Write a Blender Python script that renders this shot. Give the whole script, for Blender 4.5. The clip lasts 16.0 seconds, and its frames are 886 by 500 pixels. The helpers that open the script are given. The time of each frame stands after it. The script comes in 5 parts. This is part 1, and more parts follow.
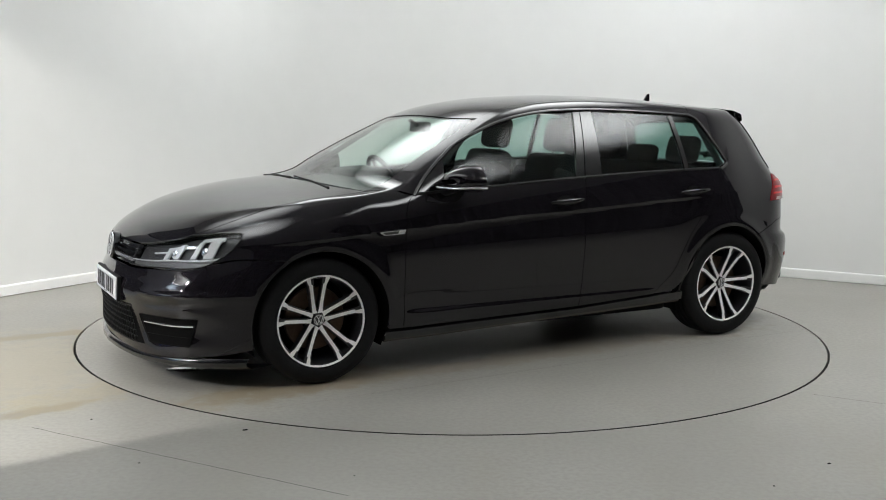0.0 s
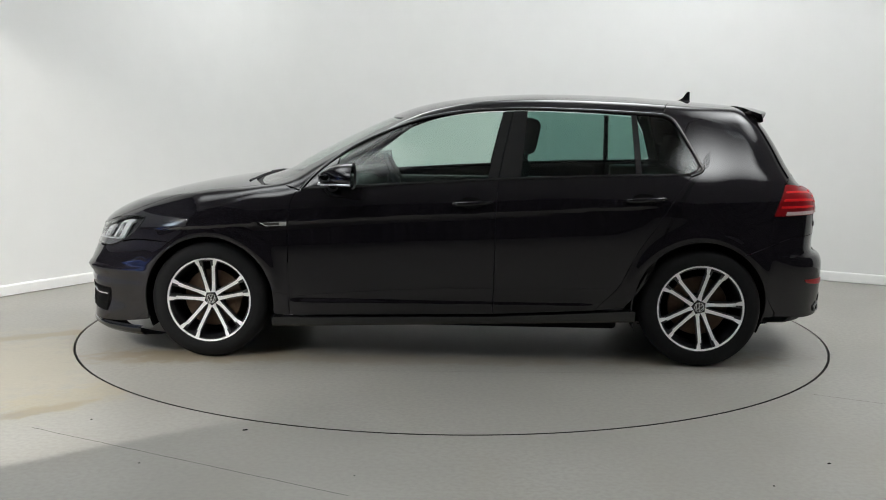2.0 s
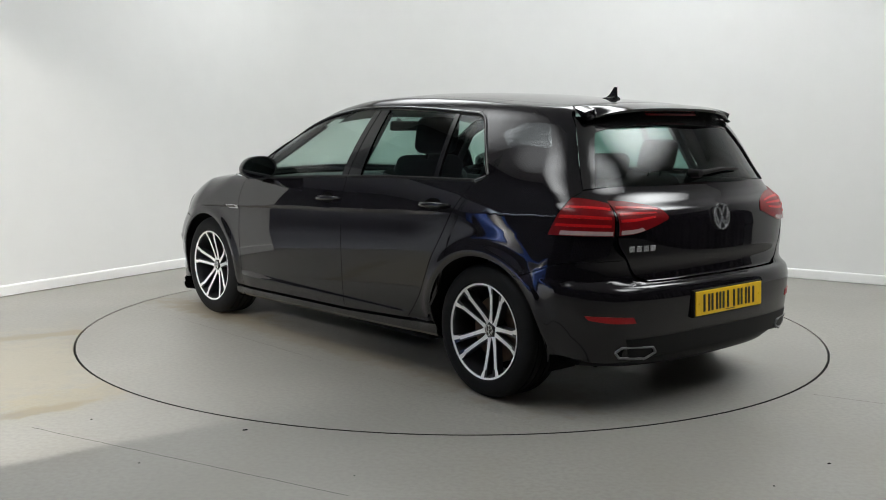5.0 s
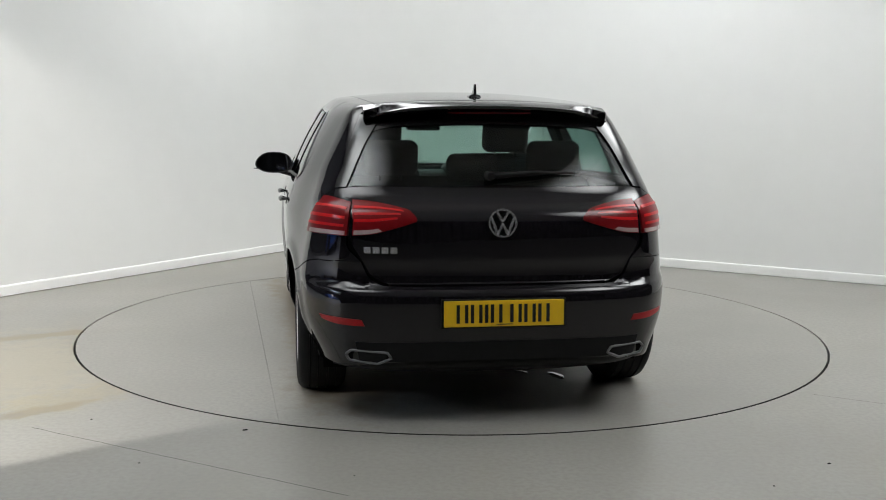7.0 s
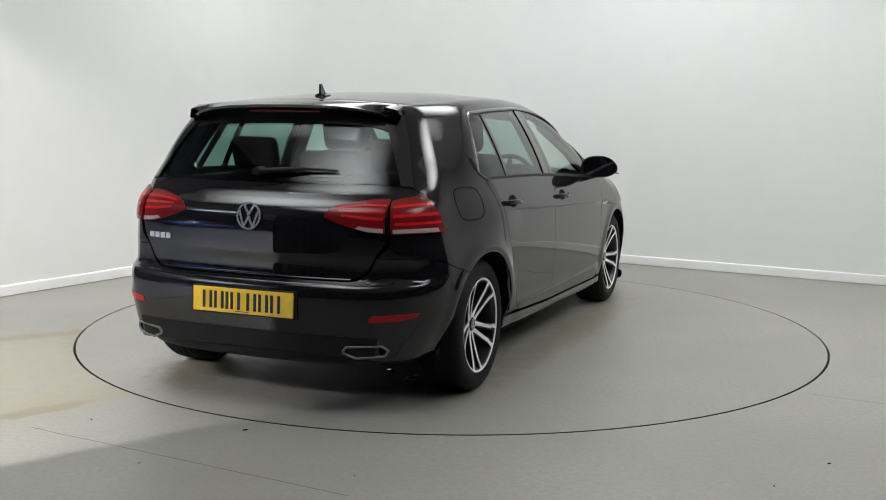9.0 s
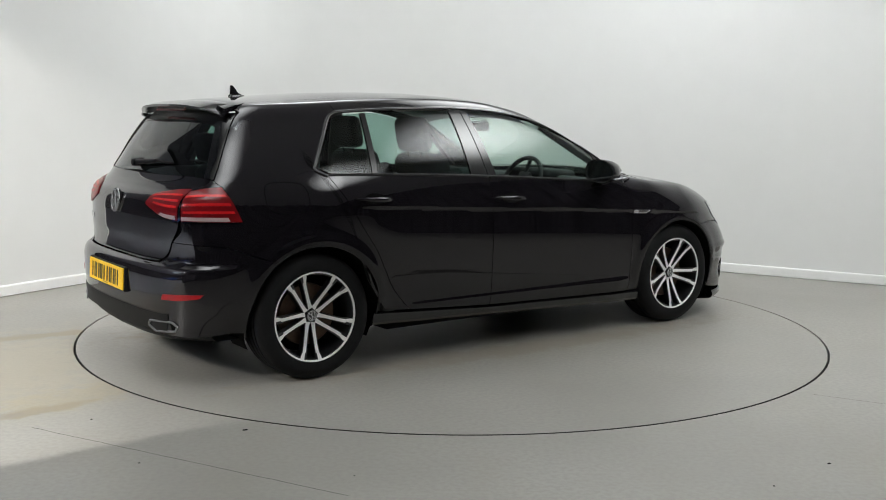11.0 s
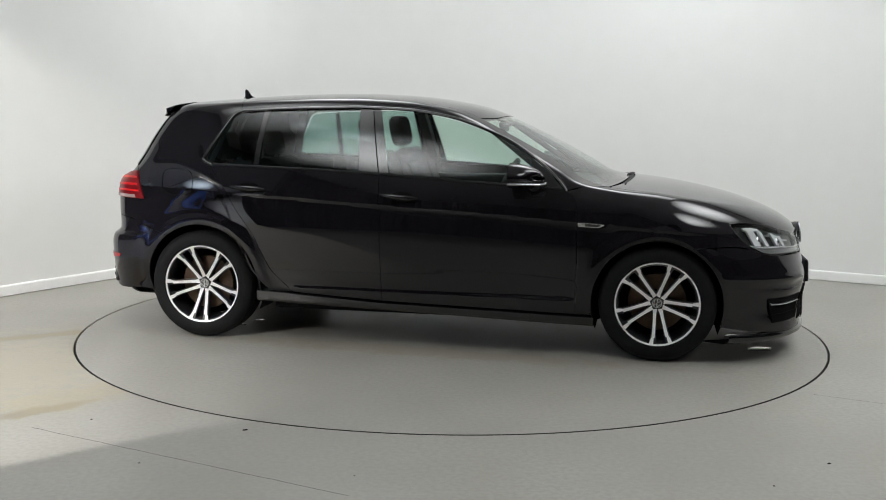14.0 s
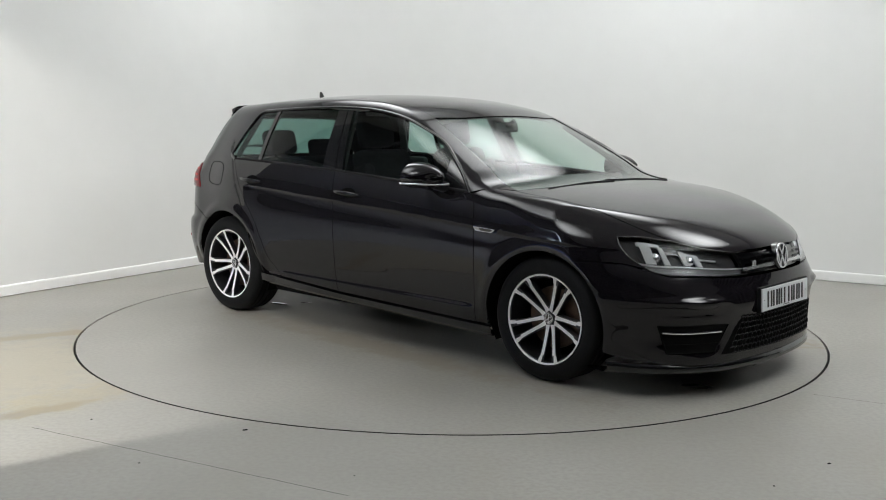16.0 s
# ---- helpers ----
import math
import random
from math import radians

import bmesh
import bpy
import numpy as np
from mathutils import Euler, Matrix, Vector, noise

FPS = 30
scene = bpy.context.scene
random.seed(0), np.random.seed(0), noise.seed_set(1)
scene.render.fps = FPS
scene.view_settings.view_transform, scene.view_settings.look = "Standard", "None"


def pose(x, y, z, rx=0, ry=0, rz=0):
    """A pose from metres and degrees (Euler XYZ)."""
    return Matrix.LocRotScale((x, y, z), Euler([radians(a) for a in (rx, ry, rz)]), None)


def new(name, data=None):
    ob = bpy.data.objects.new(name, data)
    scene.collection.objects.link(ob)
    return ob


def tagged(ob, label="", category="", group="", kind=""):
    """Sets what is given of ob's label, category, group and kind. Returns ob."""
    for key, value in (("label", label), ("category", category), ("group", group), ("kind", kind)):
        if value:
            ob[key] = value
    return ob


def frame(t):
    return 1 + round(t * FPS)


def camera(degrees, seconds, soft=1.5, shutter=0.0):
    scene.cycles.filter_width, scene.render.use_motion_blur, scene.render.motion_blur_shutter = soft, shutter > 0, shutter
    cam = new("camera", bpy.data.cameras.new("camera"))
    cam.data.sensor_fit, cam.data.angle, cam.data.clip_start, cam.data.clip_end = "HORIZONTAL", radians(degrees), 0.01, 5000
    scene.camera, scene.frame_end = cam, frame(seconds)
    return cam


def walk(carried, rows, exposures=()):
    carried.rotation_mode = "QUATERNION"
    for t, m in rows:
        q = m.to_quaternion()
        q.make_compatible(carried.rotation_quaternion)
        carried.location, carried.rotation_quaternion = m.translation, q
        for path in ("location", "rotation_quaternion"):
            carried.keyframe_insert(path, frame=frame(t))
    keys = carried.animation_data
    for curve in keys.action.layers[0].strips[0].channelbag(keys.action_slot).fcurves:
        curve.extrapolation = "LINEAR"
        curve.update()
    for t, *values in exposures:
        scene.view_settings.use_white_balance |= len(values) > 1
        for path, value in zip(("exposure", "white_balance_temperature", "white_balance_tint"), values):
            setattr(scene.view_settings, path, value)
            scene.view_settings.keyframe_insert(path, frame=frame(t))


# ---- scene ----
# ---------------------------------------------------------------- camera
cam = camera(46.63, 16.0, soft=1.0)
EYE = pose(0, -6.396, 1.335, 82.351, 0, 0.483) @ pose(0, 0, 0, 0, 0, 0.555)
walk(cam, [(0, EYE), (16, EYE)])

# ---------------------------------------------------------------- light
world = bpy.data.worlds.new("world")
scene.world = world
world.use_nodes = True
world.node_tree.nodes["Background"].inputs[0].default_value = (0.8, 0.9, 1.0, 1)
world.node_tree.nodes["Background"].inputs[1].default_value = 0.02
scene.view_settings.exposure = 0.0
PANEL_POWER = 7.8
HALL_POWER = 2200.0


# ---------------------------------------------------------------- materials
def material(name, color, rough=0.5, metal=0.0, coat=0.0, noise_scale=0.0, amount=0.1, bump=0.0, spec=0.5, rough_var=0.0, coat_rough=0.02):
    m = bpy.data.materials.new(name)
    m.use_nodes = True
    nt = m.node_tree
    b = nt.nodes["Principled BSDF"]
    b.inputs["Base Color"].default_value = (*color, 1)
    b.inputs["Roughness"].default_value = rough
    b.inputs["Metallic"].default_value = metal
    b.inputs["Coat Weight"].default_value = coat
    b.inputs["Coat Roughness"].default_value = coat_rough
    b.inputs["Specular IOR Level"].default_value = spec
    if noise_scale:
        tc = nt.nodes.new("ShaderNodeTexCoord")
        fine, wide = nt.nodes.new("ShaderNodeTexNoise"), nt.nodes.new("ShaderNodeTexNoise")
        fine.inputs["Scale"].default_value, wide.inputs["Scale"].default_value = noise_scale, noise_scale / 9
        fine.inputs["Detail"].default_value = 6
        wide.inputs["Detail"].default_value = 4
        add = nt.nodes.new("ShaderNodeMath")
        add.operation = "ADD"
        ramp = nt.nodes.new("ShaderNodeMapRange")
        ramp.inputs["From Min"].default_value, ramp.inputs["From Max"].default_value = 0.6, 1.4
        ramp.inputs["To Min"].default_value, ramp.inputs["To Max"].default_value = 1 - amount, 1 + amount
        mul = nt.nodes.new("ShaderNodeVectorMath")
        mul.operation = "SCALE"
        mul.inputs[0].default_value = color
        for n in (fine, wide):
            nt.links.new(tc.outputs["Object"], n.inputs["Vector"])
        nt.links.new(fine.outputs[0], add.inputs[0])
        nt.links.new(wide.outputs[0], add.inputs[1])
        nt.links.new(add.outputs[0], ramp.inputs["Value"])
        nt.links.new(ramp.outputs[0], mul.inputs["Scale"])
        nt.links.new(mul.outputs[0], b.inputs["Base Color"])
        if rough_var:
            rr = nt.nodes.new("ShaderNodeMapRange")
            rr.inputs["From Min"].default_value, rr.inputs["From Max"].default_value = 0.35, 0.65
            rr.inputs["To Min"].default_value, rr.inputs["To Max"].default_value = rough - rough_var, rough + rough_var
            nt.links.new(wide.outputs[0], rr.inputs["Value"])
            nt.links.new(rr.outputs[0], b.inputs["Roughness"])
        if bump:
            bp = nt.nodes.new("ShaderNodeBump")
            bp.inputs["Strength"].default_value, bp.inputs["Distance"].default_value = bump, 0.002
            nt.links.new(fine.outputs[0], bp.inputs["Height"])
            nt.links.new(bp.outputs[0], b.inputs["Normal"])
    return m


def glass(name, tint, ior=1.5, gloss=1.0, rough=0.03):
    """A thin pane: tinted see-through with a Fresnel gloss."""
    m = bpy.data.materials.new(name)
    m.use_nodes = True
    nt = m.node_tree
    nt.nodes.clear()
    out = nt.nodes.new("ShaderNodeOutputMaterial")
    mix, tr, gl, lw, pw, ma = (nt.nodes.new("ShaderNode" + k) for k in ("MixShader", "BsdfTransparent", "BsdfGlossy", "LayerWeight", "Math", "Math"))
    tr.inputs[0].default_value = (*tint, 1)
    gl.inputs["Color"].default_value = (gloss, gloss, gloss, 1)
    gl.inputs["Roughness"].default_value = rough
    lw.inputs["Blend"].default_value = 0.5
    least = ((ior - 1) / (ior + 1)) ** 2
    pw.operation, ma.operation = "POWER", "MULTIPLY_ADD"
    pw.inputs[1].default_value = 5
    ma.inputs[1].default_value, ma.inputs[2].default_value = 1 - least, least
    nt.links.new(lw.outputs["Facing"], pw.inputs[0])
    nt.links.new(pw.outputs[0], ma.inputs[0])
    nt.links.new(ma.outputs[0], mix.inputs[0])
    nt.links.new(tr.outputs[0], mix.inputs[1])
    nt.links.new(gl.outputs[0], mix.inputs[2])
    nt.links.new(mix.outputs[0], out.inputs[0])
    return m


def glow(name, color, strength):
    m = bpy.data.materials.new(name)
    m.use_nodes = True
    b = m.node_tree.nodes["Principled BSDF"]
    b.inputs["Base Color"].default_value = (*color, 1)
    b.inputs["Emission Color"].default_value = (*color, 1)
    b.inputs["Emission Strength"].default_value = strength
    return m


def softbox(name, color, strength, reach):
    """Diffuser cloth whose glow fades from middle to rim, so its reflections look soft."""
    m = glow(name, color, strength)
    nt = m.node_tree
    tc, ln, fall, keep, power = (nt.nodes.new("ShaderNode" + k) for k in ("TexCoord", "VectorMath", "MapRange", "Math", "Math"))
    ln.operation, keep.operation, power.operation = "LENGTH", "POWER", "MULTIPLY"
    fall.inputs["From Min"].default_value, fall.inputs["From Max"].default_value = 0.0, reach
    fall.inputs["To Min"].default_value, fall.inputs["To Max"].default_value = 1.0, 0.0
    fall.interpolation_type = "SMOOTHSTEP"
    keep.inputs[1].default_value = 0.8
    power.inputs[1].default_value = strength
    nt.links.new(tc.outputs["Object"], ln.inputs[0])
    nt.links.new(ln.outputs["Value"], fall.inputs["Value"])
    nt.links.new(fall.outputs[0], keep.inputs[0])
    nt.links.new(keep.outputs[0], power.inputs[0])
    nt.links.new(power.outputs[0], nt.nodes["Principled BSDF"].inputs["Emission Strength"])
    return m


PAINT = material("black_pearl_paint", (0.0100, 0.0088, 0.0112), 0.34, 0.18, 1.0, 900, 0.35, spec=0.0, coat_rough=0.015)
GLOSS_BLACK = material("gloss_black", (0.005, 0.005, 0.006), 0.2, 0, 0.6, 60, 0.2, coat_rough=0.03)
PLASTIC = material("black_plastic", (0.007, 0.007, 0.0075), 0.5, 0, 0, 300, 0.25, 0.2, spec=0.2)
DARK = material("dark_void", (0.004, 0.004, 0.004), 0.9, 0, 0, 40, 0.2, spec=0.1)
RUBBER = material("tyre_rubber", (0.007, 0.007, 0.0075), 0.66, 0, 0, 120, 0.3, 0.3, spec=0.2)
CHROME = material("chrome", (0.82, 0.83, 0.85), 0.22, 0.8, 0, 200, 0.05)
MACHINED = material("machined_alloy", (0.88, 0.87, 0.85), 0.45, 0.12, 0.3, 400, 0.06, coat_rough=0.2)
ALLOY_BLACK = material("black_painted_alloy", (0.012, 0.012, 0.014), 0.3, 0, 0.5, 200, 0.2)
STEEL = material("brake_steel", (0.13, 0.085, 0.06), 0.55, 0.7, 0, 60, 0.25)
SILVER = material("silver_reflector", (0.60, 0.61, 0.62), 0.35, 0.15, 0, 90, 0.06)
LAMP_DARK = material("lamp_housing", (0.05, 0.05, 0.053), 0.35, 0.1, 0.2, 90, 0.2)
RED = material("red_lamp_lens", (0.34, 0.007, 0.011), 0.3, 0, 0.3, 60, 0.25, spec=0.2, coat_rough=0.05)
RED_DARK = material("dark_red_lamp_lens", (0.19, 0.005, 0.008), 0.3, 0, 0.3, 60, 0.25, spec=0.2, coat_rough=0.05)
RED_BRIGHT = material("bright_red_lamp_bar", (0.62, 0.014, 0.016), 0.3, 0, 0.4, 60, 0.12, spec=0.2, coat_rough=0.06)
LAMP_WHITE = material("clear_lamp_strip", (0.50, 0.38, 0.37), 0.15, 0, 1.0, 60, 0.1)
YELLOW = material("yellow_plate", (0.92, 0.58, 0.02), 0.35, 0, 0.3, 60, 0.05)
WHITE_PLATE = material("white_plate", (0.72, 0.74, 0.75), 0.35, 0, 0.3, 60, 0.05)
INK = material("plate_ink", (0.01, 0.01, 0.01), 0.4, 0, 0, 60, 0.1)
FABRIC = material("seat_fabric", (0.022, 0.023, 0.025), 0.85, 0, 0, 400, 0.35, 0.4, spec=0.2)
TRIM = material("cabin_trim", (0.03, 0.03, 0.032), 0.6, 0, 0, 150, 0.2, 0.2)
LINER = material("pale_headliner", (0.42, 0.41, 0.39), 0.9, 0, 0, 200, 0.08)
GLASS_FRONT = glass("clear_green_glass", (0.74, 0.86, 0.81))
GLASS_TINT = glass("privacy_glass", (0.38, 0.54, 0.50), rough=0.03)
GLASS_CLEAR = glass("clear_lens", (0.96, 0.97, 0.97), 1.3)
GLASS_MIRROR = material("mirror_glass", (0.75, 0.78, 0.8), 0.02, 1.0)


def wall_paint():
    m = material("white_wall_paint", (0.80, 0.80, 0.785), 0.75, 0, 0, 5, 0.02, 0.05, spec=0.2)
    return m


WALL = wall_paint()
GREY_METAL = material("grey_metal", (0.17, 0.17, 0.175), 0.35, 0.3, 0, 200, 0.1)
SKIRT = material("white_skirting_paint", (0.90, 0.90, 0.885), 0.45, 0, 0, 12, 0.03, 0.05)
CEIL = material("white_ceiling", (0.78, 0.79, 0.80), 0.8, 0, 0, 6, 0.03, 0.05)
CURTAIN = material("dark_curtain", (0.012, 0.012, 0.013), 0.9, 0, 0, 30, 0.3, 0.3, spec=0.1)
HALL = material("dark_hall_paint", (0.05, 0.055, 0.065), 0.7, 0, 0, 4, 0.3, 0.05)
HALL_FLOOR = material("hall_floor_paint", (0.30, 0.315, 0.35), 0.5, 0, 0, 6, 0.25, 0.05)
WATER = material("standing_water", (0.20, 0.19, 0.165), 0.04, 0, 1.0, 30, 0.2)
SEAM = material("dark_joint", (0.01, 0.009, 0.008), 0.85, 0, 0, 20, 0.3)


def floor_paint(name, stain_amount, marks=()):
    """Grey resin floor paint with worn sheen, brown dusty stains and scuffs."""
    m = bpy.data.materials.new(name)
    m.use_nodes = True
    nt = m.node_tree
    b = nt.nodes["Principled BSDF"]
    tc = nt.nodes.new("ShaderNodeTexCoord")

    def noise_at(scale, detail, stretch=(1, 1, 1)):
        mp = nt.nodes.new("ShaderNodeMapping")
        mp.inputs["Scale"].default_value = stretch
        n = nt.nodes.new("ShaderNodeTexNoise")
        n.inputs["Scale"].default_value, n.inputs["Detail"].default_value = scale, detail
        nt.links.new(tc.outputs["Object"], mp.inputs["Vector"])
        nt.links.new(mp.outputs[0], n.inputs["Vector"])
        return n.outputs[0]

    def ramp(value, a, c, lo, hi):
        r = nt.nodes.new("ShaderNodeMapRange")
        for k, v in zip(("From Min", "From Max", "To Min", "To Max"), (a, c, lo, hi)):
            r.inputs[k].default_value = v
        nt.links.new(value, r.inputs["Value"])
        return r.outputs[0]

    def mixed(fac, a, c):
        x = nt.nodes.new("ShaderNodeMix")
        x.data_type = "RGBA"
        nt.links.new(fac, x.inputs["Factor"])
        for k, v in (("A", a), ("B", c)):
            s = [i for i in x.inputs if i.name == k and i.type == "RGBA"][0]
            if isinstance(v, tuple):
                s.default_value = (*v, 1)
            else:
                nt.links.new(v, s)
        return [o for o in x.outputs if o.type == "RGBA"][0]

    wide = noise_at(0.7, 5)
    fine = noise_at(45, 6)
    base = mixed(ramp(wide, 0.35, 0.65, 0, 1), (0.287, 0.277, 0.248), (0.337, 0.327, 0.295))
    base = mixed(ramp(fine, 0.38, 0.66, 0, 0.6), base, (0.25, 0.242, 0.222))
    stain = noise_at(1.6, 7, (1, 0.45, 1))
    base = mixed(ramp(stain, 0.50, 0.85, 0, stain_amount), base, (0.26, 0.225, 0.165))
    # long marks with ragged edges, brown and in one place pale beige: place, heading, half length, half width,
    # strength, colour
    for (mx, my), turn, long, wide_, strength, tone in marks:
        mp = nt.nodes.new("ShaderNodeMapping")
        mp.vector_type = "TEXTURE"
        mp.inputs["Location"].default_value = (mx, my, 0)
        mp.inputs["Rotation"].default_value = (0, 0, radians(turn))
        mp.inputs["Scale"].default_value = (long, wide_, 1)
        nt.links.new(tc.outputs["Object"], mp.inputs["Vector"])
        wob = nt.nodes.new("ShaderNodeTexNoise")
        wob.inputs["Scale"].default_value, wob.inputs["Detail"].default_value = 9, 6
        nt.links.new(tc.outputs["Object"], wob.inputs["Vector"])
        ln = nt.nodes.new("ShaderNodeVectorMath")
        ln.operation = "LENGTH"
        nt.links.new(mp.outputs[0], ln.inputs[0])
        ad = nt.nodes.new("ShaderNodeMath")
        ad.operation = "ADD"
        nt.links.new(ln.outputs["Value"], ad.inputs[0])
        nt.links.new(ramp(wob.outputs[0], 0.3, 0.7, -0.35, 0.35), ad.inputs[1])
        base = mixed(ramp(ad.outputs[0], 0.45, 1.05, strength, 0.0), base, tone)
    nt.links.new(base, b.inputs["Base Color"])
    nt.links.new(ramp(noise_at(1.1, 3), 0.2, 0.8, 0.34, 0.42), b.inputs["Roughness"])
    b.inputs["Specular IOR Level"].default_value = 0.4
    bp = nt.nodes.new("ShaderNodeBump")
    bp.inputs["Strength"].default_value, bp.inputs["Distance"].default_value = 0.05, 0.001
    nt.links.new(noise_at(60, 3), bp.inputs["Height"])
    nt.links.new(bp.outputs[0], b.inputs["Normal"])
    return m


# the first mark is a broad beige patch, paler than the floor around it
FLOOR = floor_paint("grey_floor_paint", 0.35, (((-2.45, -1.3), 35, 1.3, 0.95, 0.45, (0.40, 0.355, 0.25)), ((-2.45, -0.47), 30, 0.62, 0.10, 0.75, (0.25, 0.205, 0.12)),
                    ((-1.88, -2.02), 42, 0.36, 0.075, 0.75, (0.21, 0.18, 0.115)), ((-1.75, -1.75), 40, 0.5, 0.2, 0.35, (0.33, 0.27, 0.15))))
# brown darker marks follow the car's wheels and sills, one fainter under its middle
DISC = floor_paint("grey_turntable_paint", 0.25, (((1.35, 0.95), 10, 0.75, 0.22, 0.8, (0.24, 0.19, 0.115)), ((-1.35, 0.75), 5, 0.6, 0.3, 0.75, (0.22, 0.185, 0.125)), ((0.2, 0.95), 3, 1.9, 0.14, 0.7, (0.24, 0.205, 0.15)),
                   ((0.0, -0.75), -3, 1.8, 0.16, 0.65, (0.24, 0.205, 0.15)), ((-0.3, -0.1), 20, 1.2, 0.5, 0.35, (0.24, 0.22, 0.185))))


# ---------------------------------------------------------------- mesh helpers
def raw(name, verts, faces, mat, parent=None, label="", smooth=True, normals=None):
    """One mesh object from verts and faces, under parent."""
    me = bpy.data.meshes.new(name)
    me.from_pydata([tuple(float(c) for c in v) for v in verts], [], [tuple(int(i) for i in f) for f in faces])
    me.update()
    if smooth:
        me.polygons.foreach_set("use_smooth", [True] * len(me.polygons))
    if normals is not None:
        me.normals_split_custom_set_from_vertices([tuple(float(c) for c in n) for n in normals])
    me.materials.append(mat)
    ob = new(name, me)
    if parent:
        ob.parent = parent
    if label:
        ob["label"] = label
    return ob


def part(name, bm, mat, parent=None, label="", smooth=False):
    me = bpy.data.meshes.new(name)
    bmesh.ops.recalc_face_normals(bm, faces=bm.faces[:])
    bm.to_mesh(me)
    bm.free()
    if smooth:
        me.polygons.foreach_set("use_smooth", [True] * len(me.polygons))
        me.set_sharp_from_angle(angle=radians(40))
    me.materials.append(mat)
    ob = new(name, me)
    if parent:
        ob.parent = parent
    if label:
        ob["label"] = label
    return ob


def box(bm, size, at=(0, 0, 0), rot=(0, 0, 0), bevel=0.0, seg=2):
    m = pose(*at, *rot) @ Matrix.Diagonal((*size, 1))
    vs = bmesh.ops.create_cube(bm, size=1, matrix=m)["verts"]
    if bevel:
        es = list({e for v in vs for e in v.link_edges})
        bmesh.ops.bevel(bm, geom=es, offset=bevel, segments=seg, profile=0.5, affect="EDGES")
    return bm


def rod(bm, p, q, r, r2=None, seg=12):
    p, q = Vector(p), Vector(q)
    d = q - p
    m = Matrix.Translation((p + q) / 2) @ d.to_track_quat("Z", "Y").to_matrix().to_4x4()
    bmesh.ops.create_cone(bm, cap_ends=True, segments=seg, radius1=r, radius2=r if r2 is None else r2, depth=d.length, matrix=m)
    return bm


def lathe(bm, profile, seg=64, axis="Y"):
    """Turns a profile of (radius, along) round an axis."""
    rings = []
    for r, a in profile:
        ring = []
        for i in range(seg):
            t = 2 * math.pi * i / seg
            c = (r * math.cos(t), a, r * math.sin(t)) if axis == "Y" else (r * math.cos(t), r * math.sin(t), a)
            ring.append(bm.verts.new(c))
        rings.append(ring)
    for a, b in zip(rings, rings[1:]):
        for i in range(seg):
            bm.faces.new((a[i], a[(i + 1) % seg], b[(i + 1) % seg], b[i]))
    return bm


def prism(bm, outline, lo, hi, plane="xz"):
    """A flat outline made solid between lo and hi along the third axis."""
    def at(p, h):
        return (p[0], h, p[1]) if plane == "xz" else (p[0], p[1], h) if plane == "xy" else (h, p[0], p[1])
    a = [bm.verts.new(at(p, lo)) for p in outline]
    b = [bm.verts.new(at(p, hi)) for p in outline]
    bm.faces.new(a)
    bm.faces.new(b[::-1])
    n = len(a)
    for i in range(n):
        bm.faces.new((a[i], b[i], b[(i + 1) % n], a[(i + 1) % n]))
    return bm


# ---------------------------------------------------------------- the room
CORNER = Vector((-1.04, 4.24, 0))
ALONG_L = Vector((-0.531, -0.847, 0)).normalized()
ALONG_R = Vector((0.871, -0.491, 0)).normalized()
HEIGHT = 3.6
COVE = 0.95
LEFT_LEN, RIGHT_LEN = 4.5, 8.5


def wall_line(offset):
    """The plan of the two walls with their rounded corner, moved by offset into the room."""
    n_l, n_r = Vector((-ALONG_L.y, ALONG_L.x, 0)), Vector((ALONG_R.y, -ALONG_R.x, 0))
    n_l = n_l if n_l.x > 0 else -n_l
    n_r = n_r if n_r.y < 0 else -n_r
    pts = [CORNER + ALONG_L * LEFT_LEN + n_l * offset]
    a, b = CORNER + ALONG_L * COVE + n_l * offset, CORNER + ALONG_R * COVE + n_r * offset
    c = CORNER + (n_l + n_r) * offset
    for i in range(61):
        s = i / 60
        pts.append(a * (1 - s) ** 2 + c * 2 * s * (1 - s) + b * s ** 2)
    pts.append(CORNER + ALONG_R * RIGHT_LEN + n_r * offset)
    return pts


def wall_solid(name, inner, outer, z0, z1, mat):
    v, f = [], []
    for i, o in zip(inner, outer):
        v += [(i.x, i.y, z0), (i.x, i.y, z1), (o.x, o.y, z1), (o.x, o.y, z0)]
    for k in range(len(inner) - 1):
        a, b = 4 * k, 4 * k + 4
        f += [(a, b, b + 1, a + 1), (a + 1, b + 1, b + 2, a + 2), (a + 2, b + 2, b + 3, a + 3), (a + 3, b + 3, b, a)]
    f += [(0, 1, 2, 3), (len(v) - 1, len(v) - 2, len(v) - 3, len(v) - 4)]
    return raw(name, v, f, mat, smooth=False)


